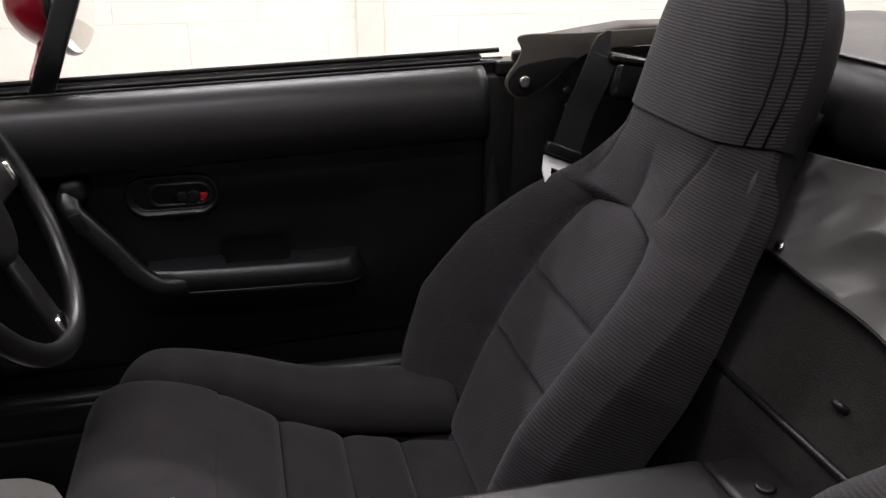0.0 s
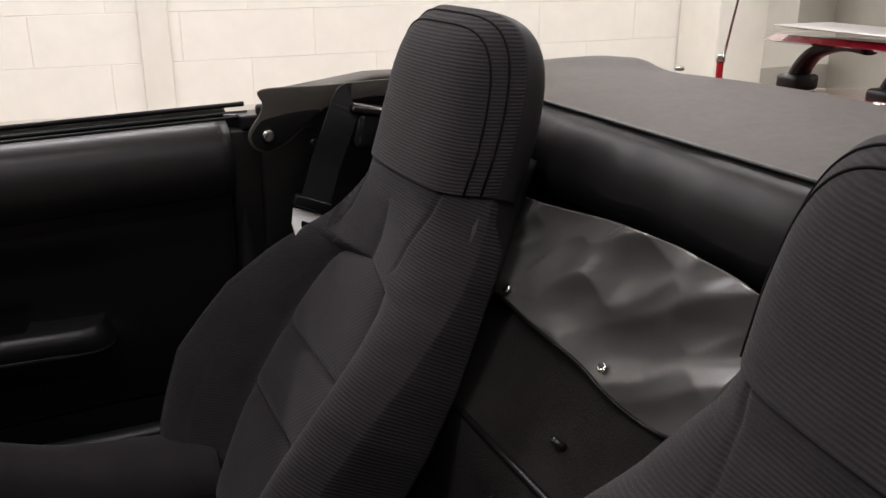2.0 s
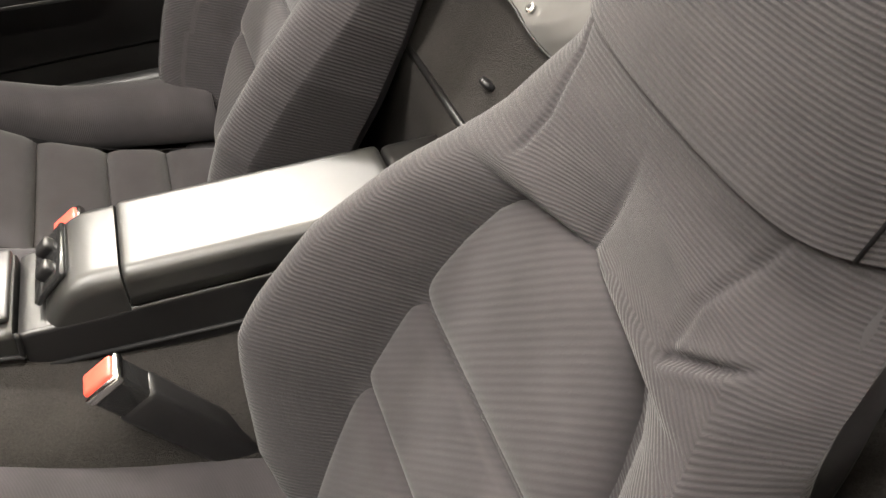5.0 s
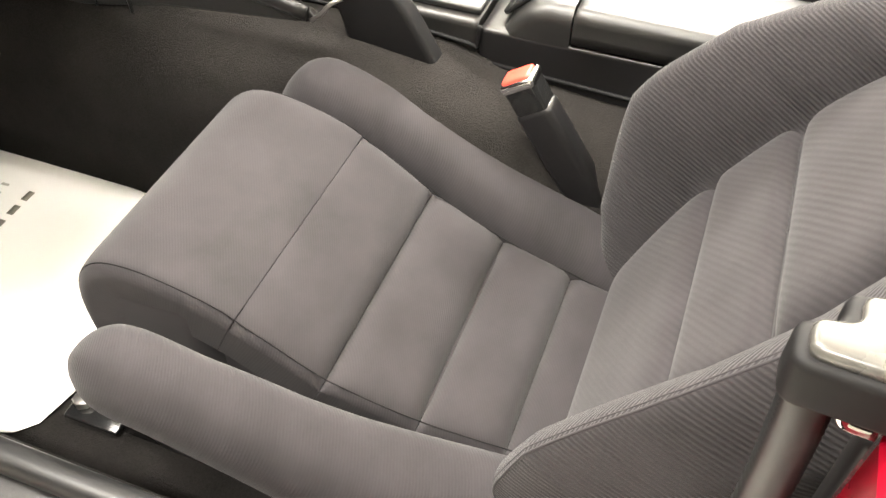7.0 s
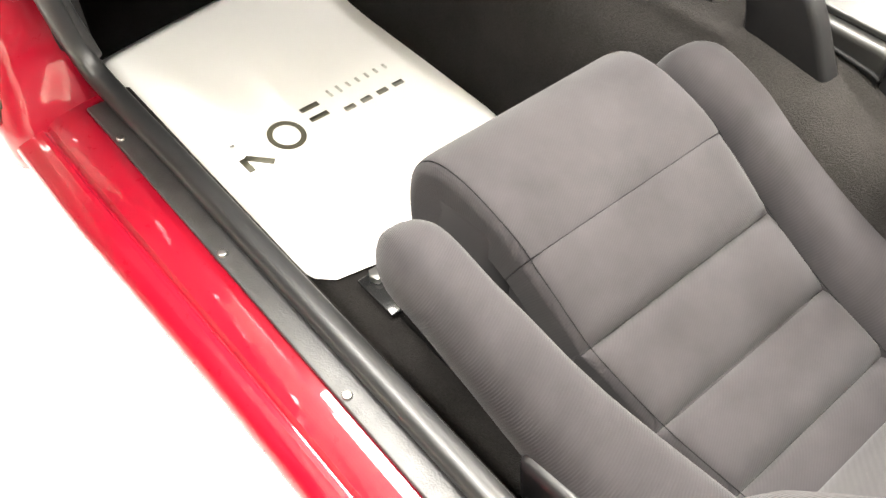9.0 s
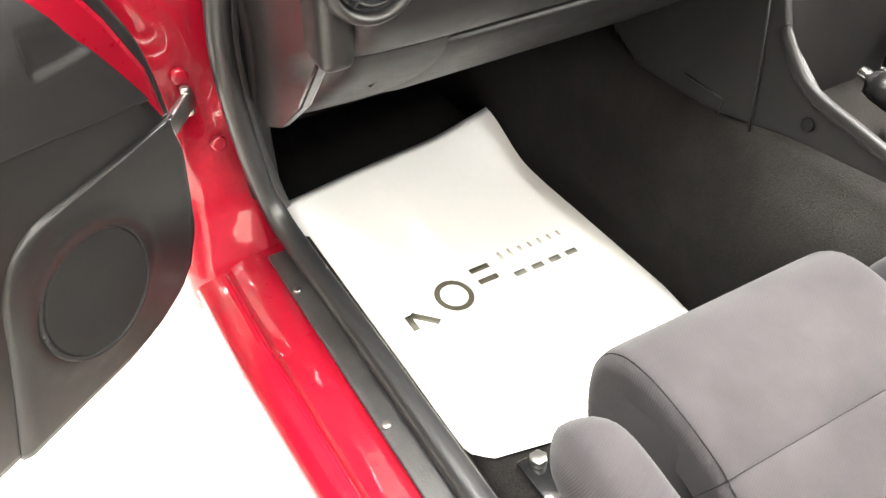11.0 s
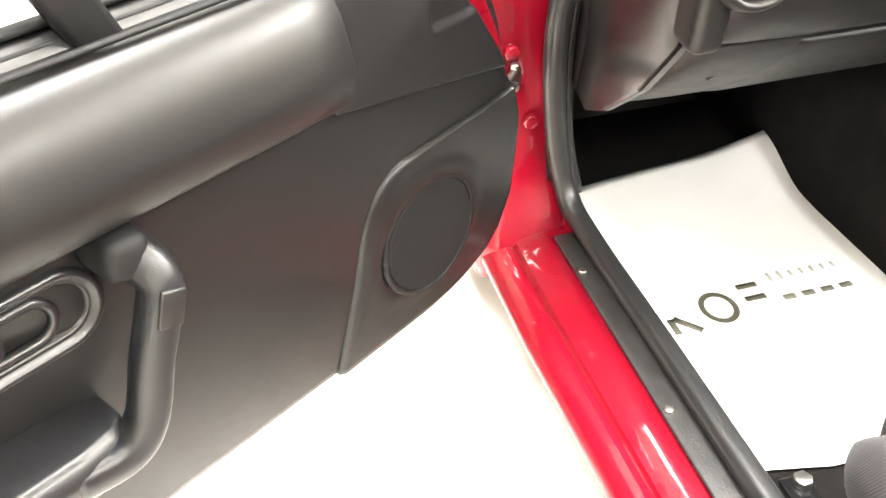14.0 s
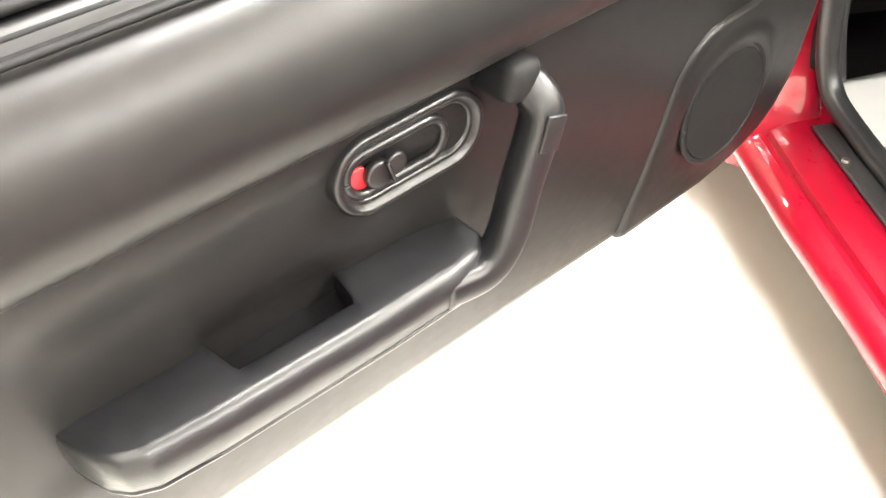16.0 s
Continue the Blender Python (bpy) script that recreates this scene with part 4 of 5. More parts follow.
tube("tray_loop", [(0.535, 0.0, 0.131), (0.540, -0.050, 0.134), (0.525, -0.072, 0.135), (0.508, -0.050, 0.134), (0.500, 0.0, 0.131)], 0.0045, M_GREYTRIM, tray, "pale arched loop", n=8, smooth=24)

# side trims of the centre stack
for side in (1, -1):
    out = [(1.04, 0.585), (0.90, 0.505), (0.74, 0.535), (0.66, 0.553), (0.456, 0.575), (0.44, 0.582), (0.45, 0.592), (0.63, 0.622), (0.69, 0.67), (0.715, 0.74), (1.04, 0.76)]
    m = Matrix(((1, 0, 0, 0), (0, 0, side, 0), (0, 1, 0, 0), (0, 0, 0, 1)))
    panel = slab("stack_side_panel", out, 0.128, 0.139, M_DASH, None, bevel=0.003, m=m)
    tagged(panel, "dark grained side panel of the centre stack", "trim")
    v, f = sweep(smooth_path([(0.70, side * 0.138, 0.680), (0.645, side * 0.142, 0.630), (0.56, side * 0.142, 0.610), (0.452, side * 0.142, 0.590)], 20), oval(0.007, 0.010, 10))
    mesh_object("raised_edge", v, f, M_DASH, panel, "raised edge")
    part("trim_screw", disc(0.009, 0.006, pose(0.632, side * 0.141, 0.585, 90, 0, 0), 14, 0.002), M_MATTE, panel)
    tube("panel_hook", [(0.450, side * 0.138, 0.580), (0.436, side * 0.137, 0.590), (0.424, side * 0.134, 0.604), (0.412, side * 0.128, 0.610)], 0.0028, M_STEEL, panel, "thin bent hook", n=8, smooth=14)
    tube("panel_joint", [(0.712, side * 0.1405, 0.532), (0.718, side * 0.1405, 0.63), (0.73, side * 0.1405, 0.74)], 0.002, M_RUBBER, panel, n=6)
    for p, q in (((0.84, 0.556), (0.765, 0.553)), ((0.765, 0.553), (0.768, 0.53))):
        tube("cover_outline", [(p[0], side * 0.1395, p[1]), (q[0], side * 0.1395, q[1])], 0.0015, M_RUBBER, panel, n=6)
part("stack_housing", box((0.30, 0.25, 0.27), pose(0.87, 0, 0.63), 0.02, 3), M_DASH, thing("centre_stack", "dark plastic centre stack below the dashboard", "console", (0, 0, 0)), "dark stack housing")

# ---- handbrake ----
brake = thing("handbrake", "black handbrake lever with a bright button, beside the console", "handbrake", (0.295, 0.088, 0.475))
HB = smooth_path([(-0.012, 0.0, 0), (0.0, 0.036, 0), (0.022, 0.075, 0), (0.048, 0.118, 0), (0.070, 0.142, 0), (0.105, 0.154, 0), (0.185, 0.166, 0), (0.30, 0.178, 0), (0.31, 0.164, 0),
                  (0.30, 0.150, 0), (0.22, 0.138, 0), (0.152, 0.118, 0), (0.132, 0.080, 0), (0.126, 0.030, 0), (0.120, 0.0, 0)], 60)
slab("lever", [(p.x, p.y) for p in HB], -0.016, 0.016, M_MATTE, brake, "black moulded wedge-shaped lever", bevel=0.008, m=Matrix(((1, 0, 0, 0), (0, 0, -1, 0), (0, 1, 0, 0), (0, 0, 0, 1))), smooth=True)
v, f = sweep(smooth_path([(0.13, 0, 0.139), (0.21, 0, 0.154), (0.30, 0, 0.166)], 16), oval(0.0185, 0.0175, 16, 2.3))
mesh_object("grip", v, f, M_VINYL, brake, "grained grip")
part("button", disc(0.008, 0.03, pose(0.312, 0, 0.168, 0, 80, 0), 14, 0.003), M_CHROME, brake, "bright release button")

# ---- buckles ----
def buckle(at, label):
    b = thing("seat_belt_buckle", label, "buckle", at, "buckles", turn=0)
    d = Vector((0.55, 0, 0.83)).normalized()
    ang = math.degrees(math.atan2(d.x, d.z))
    m0 = pose(0, 0, 0, 0, ang, 0)
    part("stalk", box((0.046, 0.036, 0.178), m0 @ pose(0, 0, 0.089), 0.009, 4), M_PLASTIC, b, "black sleeve")
    part("housing", box((0.040, 0.032, 0.050), m0 @ pose(0, 0, 0.186), 0.005, 3), M_GLOSSBLACK, b, "gloss black housing")
    part("rim", box((0.043, 0.035, 0.012), m0 @ pose(0, 0, 0.210), 0.004, 3), M_CHROME, b, "pale edge")
    part("release_button", box((0.036, 0.027, 0.014), m0 @ pose(0, 0, 0.213), 0.004, 3), M_REDBUTTON, b, "red release button")
    return b


buckle((0.068, 0.153, 0.398), "black seat belt buckle with a red button, beside the console")
buckle((0.105, -0.150, 0.361), "black seat belt buckle with a red button, behind the console")

# ---- dashboard ----
dash = thing("dashboard", "dark moulded dashboard with round vent and glovebox", "dashboard", (0, 0, 0.6))
FASCIA = smooth_path([(0.80, 0, 0.385), (0.735, 0, 0.37), (0.695, 0, 0.325), (0.682, 0, 0.275), (0.688, 0, 0.225), (0.712, 0, 0.185), (0.745, 0, 0.172)], 26)
LOWER = smooth_path([(0.746, 0, 0.170), (0.766, 0, 0.132), (0.82, 0, 0.085), (0.885, 0, 0.04), (0.93, 0, 0.012), (0.97, 0, 0.02)], 22)


def strip(name, curve, y0, y1, mat, parent, label="", n=30, thick=0.02):
    rows = [y0 + (y1 - y0) * k / (n - 1) for k in range(n)]
    rings = []
    for k, y in enumerate(rows):
        e = 0.012 * max(0, 1 - 12 * min(k, n - 1 - k) / (n - 1)) ** 2
        front = [Vector((p.x + e, y, p.z)) for p in curve]
        back = [Vector((p.x + thick + 0.02, y, p.z + (0.01 if i else 0))) for i, p in enumerate(curve)][::-1]
        rings.append(front + back)
    v, f = loft(rings)
    return mesh_object(name, v, f, mat, parent, label)


# unseen plate added under the dash to keep light out of the footwell
part("footwell_blocker", box((0.92, 1.28, 0.02), pose(1.46, 0, 0.03), 0.004), M_PLASTIC, dash, "added black plate under the dashboard that keeps light out")
# unseen dash top, added to close a gap that let lamp light through
part("dash_top", box((0.40, 1.38, 0.03), pose(0.975, 0, 0.372), 0.012, 3), M_DASH, dash, "soft dark dashboard top, unseen, closes off light")
fascia = strip("fascia", FASCIA, -0.69, 0.69, M_DASH, dash, "grained dark fascia")
strip("knee_panel", LOWER, -0.69, 0.69, M_DASH, dash, "grained lower panel")
glove = strip("glovebox_door", [p + Vector((-0.0025, 0, -0.002)) for p in LOWER[1:15]], 0.16, 0.575, M_DASH, dash, "glovebox door", thick=0.01)
part("glovebox_latch", box((0.006, 0.05, 0.010), pose(0.744, 0.222, 0.169, 0, 40, -2), 0.003), M_GREYTRIM, glove, "satin latch plate")
v, f = sweep(smooth_path([(0.748, 0.575, 0.176), (0.752, 0.40, 0.177), (0.752, 0.2, 0.177), (0.748, 0.12, 0.178)], 20), oval(0.003, 0.004, 6))
mesh_object("glovebox_gap", v, f, M_MATTE, glove)
v, f = sweep(smooth_path([(0.748, 0.575, 0.176), (0.765, 0.60, 0.15), (0.80, 0.625, 0.105)], 12), oval(0.003, 0.004, 6))
mesh_object("glovebox_gap", v, f, M_MATTE, glove)
for side in (1, -1):
    cap = part("end_cap", box((0.046, 0.034, 0.21), pose(0.705, side * 0.695, 0.292, 0, -6, 0), 0.012, 4), M_DASH, dash, "moulded end of the fascia")
    m = Matrix(((1, 0, 0, 0), (0, 0, side, 0), (0, 1, 0, 0), (0, 0, 0, 1)))
    slab("end_panel", [(0.716, 0.39), (0.716, 0.20), (0.748, 0.160), (0.80, 0.10), (0.88, 0.035), (0.93, 0.010), (0.99, 0.03), (0.99, 0.39)], 0.688, 0.702, M_ENDPANEL, dash, "plain satin end panel", bevel=0.003, m=m)
    for z, h in ((0.33, 0.05), (0.215, 0.045)):
        tube("panel_slot", [(0.84, side * 0.7035, z), (0.84, side * 0.7035, z + h)], 0.0018, M_GREYTRIM, dash, n=6)
for side in (1, -1):
    vent = part("air_vent", disc(0.034, 0.012, pose(0.688, side * 0.664, 0.273, 0, -86, 0), 40, 0.004), M_GLOSSBLACK, dash, "round air vent")
    bm = bmesh.new()
    prof = [(0.033, -0.004), (0.0355, 0.008), (0.039, 0.009), (0.043, 0.005), (0.046, -0.006)]
    vs = [[bm.verts.new((r * math.cos(2 * math.pi * k / 40), r * math.sin(2 * math.pi * k / 40), h)) for r, h in prof] for k in range(40)]
    for k in range(40):
        for q in range(4):
            bm.faces.new((vs[k][q], vs[k][q + 1], vs[(k + 1) % 40][q + 1], vs[(k + 1) % 40][q]))
    bmesh.ops.transform(bm, matrix=pose(0.686, side * 0.664, 0.273, 0, -86, 0), verts=bm.verts)
    part("vent_bezel", bm, M_DASH, vent, "raised round bezel")
    for r in (0.013, 0.025):
        pts = [pose(0.678, side * 0.664, 0.273, 0, -86, 0) @ Vector((r * math.cos(2 * math.pi * k / 28), r * math.sin(2 * math.pi * k / 28), 0)) for k in range(29)]
        tube("vent_ring", pts, 0.0015, M_MATTE, vent, n=6, up=(1, 0, 0))
    for k in range(2):
        part("vent_spoke", box((0.062, 0.0016, 0.0018), pose(0.676, side * 0.664, 0.273, 0, -86, 0) @ pose(0, 0, 0, 0, 0, 45 + 90 * k), 0.001), M_MATTE, vent, "thin spoke")
    part("vent_knob", disc(0.0045, 0.006, pose(0.674, side * 0.664, 0.273, 0, -86, 0), 16, 0.002), M_PLASTIC, vent)

# ---- steering wheel ----
wheel = thing("steering_wheel", "black leather-rimmed steering wheel with bright spoke ends", "steering wheel", (0.612, -0.39, 0.848))
wm = pose(0, 0, 0, 0, -66, 0)
pts = [wm @ Vector((0.185 * math.cos(2 * math.pi * k / 64), 0.185 * math.sin(2 * math.pi * k / 64), 0)) for k in range(65)]
tube("rim", pts, 0.0135, M_PLASTIC, wheel, "glossy worn leather rim", n=12, up=(0.9, 0, 0.4))
part("hub", disc(0.075, 0.05, wm @ pose(0, 0, -0.02), 32, 0.015), M_VINYL, wheel, "padded hub")
for a in (90, 180, 270):
    sp = part("spoke", box((0.12, 0.045, 0.016), wm @ pose(0, 0, 0, 0, 0, a) @ pose(0.12, 0, -0.008), 0.006, 3), M_VINYL, wheel, "black spoke")
    part("spoke_end", box((0.022, 0.03, 0.018), wm @ pose(0, 0, 0, 0, 0, a) @ pose(0.163, 0, -0.004), 0.005, 3), M_CHROME, sp, "bright spoke end")
part("column", disc(0.035, 0.22, wm @ pose(0, 0, -0.14), 24, 0.008), M_PLASTIC, wheel, "black column cover")

# ---- doors ----
EDGE_Z = [0.452, 0.456, 0.467, 0.49, 0.514, 0.561, 0.664, 0.70, 0.741, 0.786, 0.825, 0.864, 0.897, 0.912]
EDGE_A = [0.13, 0.10, 0.045, 0.005, -0.013, -0.026, -0.027, -0.017, 0.004, 0.036, 0.064, 0.092, 0.139, 0.165]
DOOR_LONG = 1.018


def panel_depth(z):
    return -0.034 * max(0.0, (0.80 - z) / 0.35) ** 2.4


def solid(name, fn, nu, nv, back, mat, parent, label="", smooth=True, flip=1):
    """A sheet fn(u, v) with a rim that goes back by a vector."""
    v, f = grid(fn, nu, nv)
    k = len(v)
    v2 = [p + back for p in v]
    rim = [j * nu for j in range(nv)] + [(nv - 1) * nu + i for i in range(1, nu)] + [j * nu + nu - 1 for j in range(nv - 2, -1, -1)] + [i for i in range(nu - 2, 0, -1)]
    f = f + [tuple(i + k for i in q[::-1]) for q in f] + [(a, b, b + k, a + k) for a, b in zip(rim, rim[1:] + rim[:1])]
    ob = mesh_object(name, v + v2, f, mat, parent, label, smooth=smooth)
    return ob


def side_door(at, turn, s, label, rear, sag=0.0, lead=0.0, rise=0.0, slim=0.0):
    """A door. x runs along it from the hinge edge, y times s points into the car, z is up from the door's base."""
    door = thing("side_door", label, "car door", at, "doors", turn=turn)
    z0 = at[2]

    def P(a, n, z):
        return Vector((a, s * n, z - z0))

    def A(a, n, z):
        return P(a - lead * (z - 0.64) / 0.13, n, z - sag * (a - 0.45))

    def B(a, n, z):
        return P(a, n, z + rise)
    back = Vector((0, -s * 0.02, 0))

    def lower(u, v):
        z = 0.452 + (0.822 - 0.452) * v
        e = lerp(z, EDGE_Z, EDGE_A)
        a = e + (DOOR_LONG - e) * u
        zz = z + 0.03 * a * (1 - v) ** 3
        dish = 0.008 * ease(a, 0.48, 0.54) * ease(0.86 - a, 0, 0.06) * ease(z, 0.60, 0.64) * ease(0.775 - z, 0, 0.05)
        # deepened behind the armrest's cut-out so that it falls darker
        dish += 0.006 * ease(a, 0.592, 0.606) * ease(0.724 - a, 0, 0.014) * ease(z, 0.60, 0.615) * ease(0.69 - z, 0, 0.03)
        return P(a, panel_depth(z) - dish, zz)
    solid("trim_panel", lower, 90, 44, back, M_VINYL, door, "black grained vinyl trim panel")
    # padded roll below the window
    ROLL = smooth_path([(-0.01, 0.800, 0), (0.022, 0.799, 0), (0.037, 0.807, 0), (0.046, 0.836, 0), (0.043, 0.862, 0), (0.030, 0.890, 0), (0.010, 0.905, 0), (-0.01, 0.910, 0), (-0.03, 0.910, 0)], 26)
    if slim:
        ROLL = smooth_path([(-0.01, 0.800, 0), (0.022, 0.799, 0), (0.037, 0.807, 0), (0.0455, 0.830, 0), (0.044, 0.850, 0), (0.037, 0.875, 0), (0.026, 0.893, 0), (0.013, 0.904, 0), (-0.004, 0.910, 0)], 26)
    rings = []
    # its top edge runs on forward as a tapering ledge above the corner piece
    for a, t in ((0.130, 0.12), (0.145, 0.35), (0.165, 0.60), (0.19, 0.82), (0.215, 0.95), (0.230, 1.0)):
        rings.append([P(a, (0.004 + (p.x - 0.004) * t * ease(p.y, 0.880, 0.897)) if p.x > 0.004 else p.x, p.y) for p in ROLL])
    for k in range(42):
        f = k / 41
        a = 0.237 + (DOOR_LONG - 0.237) * f
        e = (0.86, 0.95, 0.985)[k] if k < 3 and k != 1 else (0.97 if k == 1 else 1)
        if k == 1:
            a = 0.243
        lift = 0.012 * f + rear * f
        rings.append([P(a, -0.012 + (p.x + 0.012) * e, p.y + lift) for p in ROLL])
    v, f = loft(rings)
    mesh_object("padded_roll", v, f, M_VINYL, door, "soft black padded roll under the window")
    # front corner piece
    def corner(u, v):
        zv = 0.735 + 0.168 * v
        e = lerp(zv, EDGE_Z, EDGE_A) + 0.002
        a = e + (0.240 - e) * u
        zl = 0.735 + 0.052 * max(0, a) / 0.24
        z = zl + v * (0.906 - zl)
        # a shallow finger recess with a ledge along its foot
        foot = 0.810 + 0.06 * (a - 0.06)
        dip = 0.0045 * ease(a, 0.050, 0.060) * ease(0.117 - a, 0, 0.007) * ease(z, foot, foot + 0.004) * ease(0.852 + 0.30 * (a - 0.085) - z, 0, 0.016)
        return P(a, 0.006 + 0.008 * u - 0.012 * v ** 5 - dip + 0.001 * math.exp(-((z - foot + 0.003) / 0.004) ** 2) * ease(a, 0.04, 0.056) * ease(0.117 - a, 0, 0.007), z)
    solid("corner_trim", corner, 90, 70, back, M_PAD, door, "smooth black corner trim")
    # speaker plate and grille
    SEAM_A = [-0.024, 0.05, 0.124, 0.164, 0.191, 0.210, 0.222, 0.238, 0.243]
    SEAM_Z = [0.704, 0.6995, 0.698, 0.694, 0.677, 0.646, 0.588, 0.50, 0.457]
    path = smooth_path([(a, z, 0) for a, z in zip(SEAM_A, SEAM_Z)], 40)

    def plate_fn(u, v):
        p = path[round(v * 39)]
        tgt = Vector((lerp(0.704 - v * 0.247, EDGE_Z, EDGE_A) + 0.002, 0.704 - v * 0.247, 0))
        q = p.lerp(tgt, u)
        d = math.hypot(q.x - 0.122, q.y - 0.590)
        edge = 0.005 * (1 - (1 - min(1, u * 14)) ** 2)
        return P(q.x, panel_depth(q.y) + edge + 0.003 * math.exp(-((d - 0.077) / 0.008) ** 2) + 0.001, q.y)
    solid("speaker_plate", plate_fn, 40, 40, Vector((0, -s * 0.006, 0)), M_VINYL, door, "moulded speaker plate")
    sm = Matrix.Translation(P(0.122, panel_depth(0.590) + 0.006, 0.590)) @ pose(0, 0, 0, -90 * s, 0, 0)
    part("speaker_grille", disc(0.064, 0.012, sm, 48, 0.003), M_GRILLE, door, "round black cloth speaker grille")
    pts = [P(0.122 + 0.067 * math.cos(2 * math.pi * k / 48), panel_depth(0.590) + 0.009, 0.590 + 0.067 * math.sin(2 * math.pi * k / 48)) for k in range(49)]
    tube("grille_ring", pts, 0.0032, M_MATTE, door, n=8, up=(0, 1, 0))
    # armrest: a long shelf with a cut-out, then the grip rising to the roll
    rings = []
    for k in range(120):
        a = 0.490 + 0.333 * k / 119
        front = lerp(a, [0.485, 0.50, 0.53, 0.60, 0.74, 0.785, 0.802, 0.812, 0.819, 0.823], [0.030, 0.042, 0.048, 0.050, 0.049, 0.046, 0.038, 0.026, 0.008, -0.008])
        inner = -0.026 + 0.046 * ease(a, 0.600, 0.610) * ease(0.716 - a, 0, 0.010)
        top = 0.655 + 0.017 * (a - 0.49) / 0.33
        bot = top - 0.042
        inner = min(inner, front - 0.006)
        w = max(0.001, front - inner)
        rings.append([A(a, n, z) for n, z in ((inner, bot), (inner, top - 0.012), (inner, top - 0.003), (inner + 0.0005, top - 0.001), (inner + 0.002, top), (inner + w * 0.4, top), (front - min(0.0115, w * 0.4), top),
                                              (front - min(0.0072, w * 0.25), top - 0.0015), (front - 0.004, top - 0.006), (front - 0.001, top - 0.012), (front, top - 0.018),
                                              (front - 0.002, bot + 0.009), (front - 0.005, bot + 0.005), (front - 0.0055, bot + 0.004), (front - 0.004, bot + 0.003), (front - 0.005, bot))])
    v, f = loft(rings)
    arm = mesh_object("armrest", v, f, M_ARM, door, "hard black armrest with worn sheen")
    # matte black plate added for the shade inside the armrest's cut-out
    v, f = loft([[A(a, n, z) for n, z in ((-0.030, 0.622), (0.030, 0.622), (0.030, 0.639), (-0.030, 0.639))] for a in (0.594, 0.722)])
    mesh_object("notch_shade_plate", v, f, M_MATTE, arm, "added dark plate for the shade in the armrest cut-out", smooth=False)
    tube("armrest_seam", [A(a, lerp(a, [0.50, 0.53, 0.60, 0.74, 0.785, 0.81], [0.037, 0.0445, 0.0465, 0.0445, 0.0365, 0.018]), 0.6185 + 0.017 * (a - 0.49) / 0.33) for a in [0.50 + 0.01 * k for k in range(32)]], 0.0016, M_RUBBER, arm, n=6)
    pth = smooth_path([A(0.540, 0.034, 0.633), A(0.500, 0.0395, 0.633), A(0.478, 0.042, 0.655), A(0.462, 0.043, 0.70), A(0.447, 0.043, 0.735), A(0.438, 0.039, 0.758), A(0.444, 0.022, 0.777), A(0.456, -0.004, 0.785)], 50)
    v, f = sweep(pth, oval(0.0152, 0.0150, 20, 2.8), (0.3, s, 0), scale=lambda k: 1.0 + 0.06 * ease(k, 0.62, 0.75))
    grip = mesh_object("door_grip", v, f, M_ARM, door, "hard black door pull")
    part("screw_cover", box((0.020, 0.004, 0.030), Matrix.Translation(A(0.4430, 0.0565, 0.743)) @ pose(0, 0, 0, 0, -20, 0), 0.002), M_DASH, grip, "square screw cover")
    part("grip_foot", box((0.036, 0.062, 0.036), Matrix.Translation(A(0.452, 0.010, 0.782)) @ pose(0, 0, 0, 0, -8, 0), 0.012, 4), M_MATTE, grip)
    # handle bezel: nested long rings round a cup
    def stadium(ca, cz, h, r, n, turn=0, count=48):
        out = []
        for k in range(count):
            t = 2 * math.pi * k / count
            x, y = r * math.cos(t) + math.copysign(h, math.cos(t)), r * math.sin(t)
            c, d = math.cos(turn), math.sin(turn)
            out.append(B(ca + x * c - y * d, n, cz + x * d + y * c))
        return out
    cup = bmesh.new()
    loops = [[cup.verts.new(p) for p in stadium(0.532, 0.746, 0.036 * k, r, n)] for k, r, n in ((1, 0.033, -0.014), (1, 0.033, 0.004), (1, 0.0305, 0.0065), (1, 0.027, 0.006), (1, 0.0255, 0.001),
                                                                                              (1, 0.023, 0.002), (1, 0.021, 0.001), (1, 0.019, -0.010), (0.9, 0.010, -0.0115))]
    for a, b in zip(loops, loops[1:]):
        for k in range(48):
            cup.faces.new((a[k], a[(k + 1) % 48], b[(k + 1) % 48], b[k]))
    cup.faces.new(loops[-1])
    bezel = part("handle_bezel", cup, M_PLASTIC, door, "long oval black handle bezel")
    pts = stadium(0.543, 0.746, 0.028, 0.0165, -0.001, count=40)
    tube("pull_loop", pts + pts[:1], 0.0042, M_PLASTIC, bezel, "black pull loop", n=8, up=(0, 1, 0))
    part("lock_lever", disc(0.0115, 0.008, Matrix.Translation(B(0.5615, 0.001, 0.742)) @ pose(0, 0, 0, -90 * s, 0, 0), 20, 0.003), M_PLASTIC, bezel, "round black lock lever")
    part("lock_lever", disc(0.0095, 0.010, Matrix.Translation(B(0.545, -0.001, 0.743)) @ pose(0, 0, 0, -90 * s, 0, 0), 20, 0.003), M_PLASTIC, bezel)
    part("lock_ridge", box((0.003, 0.006, 0.02), Matrix.Translation(B(0.5535, 0.006, 0.742)) @ pose(0, 0, 0, 0, 15, 0), 0.001), M_PLASTIC, bezel)
    part("red_tab", disc(0.0105, 0.004, Matrix.Translation(B(0.576, -0.004, 0.741)) @ pose(0, 0, 0, -90 * s, 0, 0), 20, 0.001), M_REDTAB, bezel, "red unlocked marker")
    # red shell behind the trim, with its rubber edge
    shell = [(-0.03, 0.485), (-0.055, 0.56), (-0.055, 0.66), (-0.042, 0.74), (-0.010, 0.805), (0.030, 0.868), (0.078, 0.912 - 0.3 * slim), (0.15, 0.920 - slim), (0.3, 0.918 - slim), (1.02, 0.922 + rear - slim), (1.02, 0.80), (1.01, 0.50), (0.6, 0.492), (0.2, 0.485), (0.05, 0.475)]
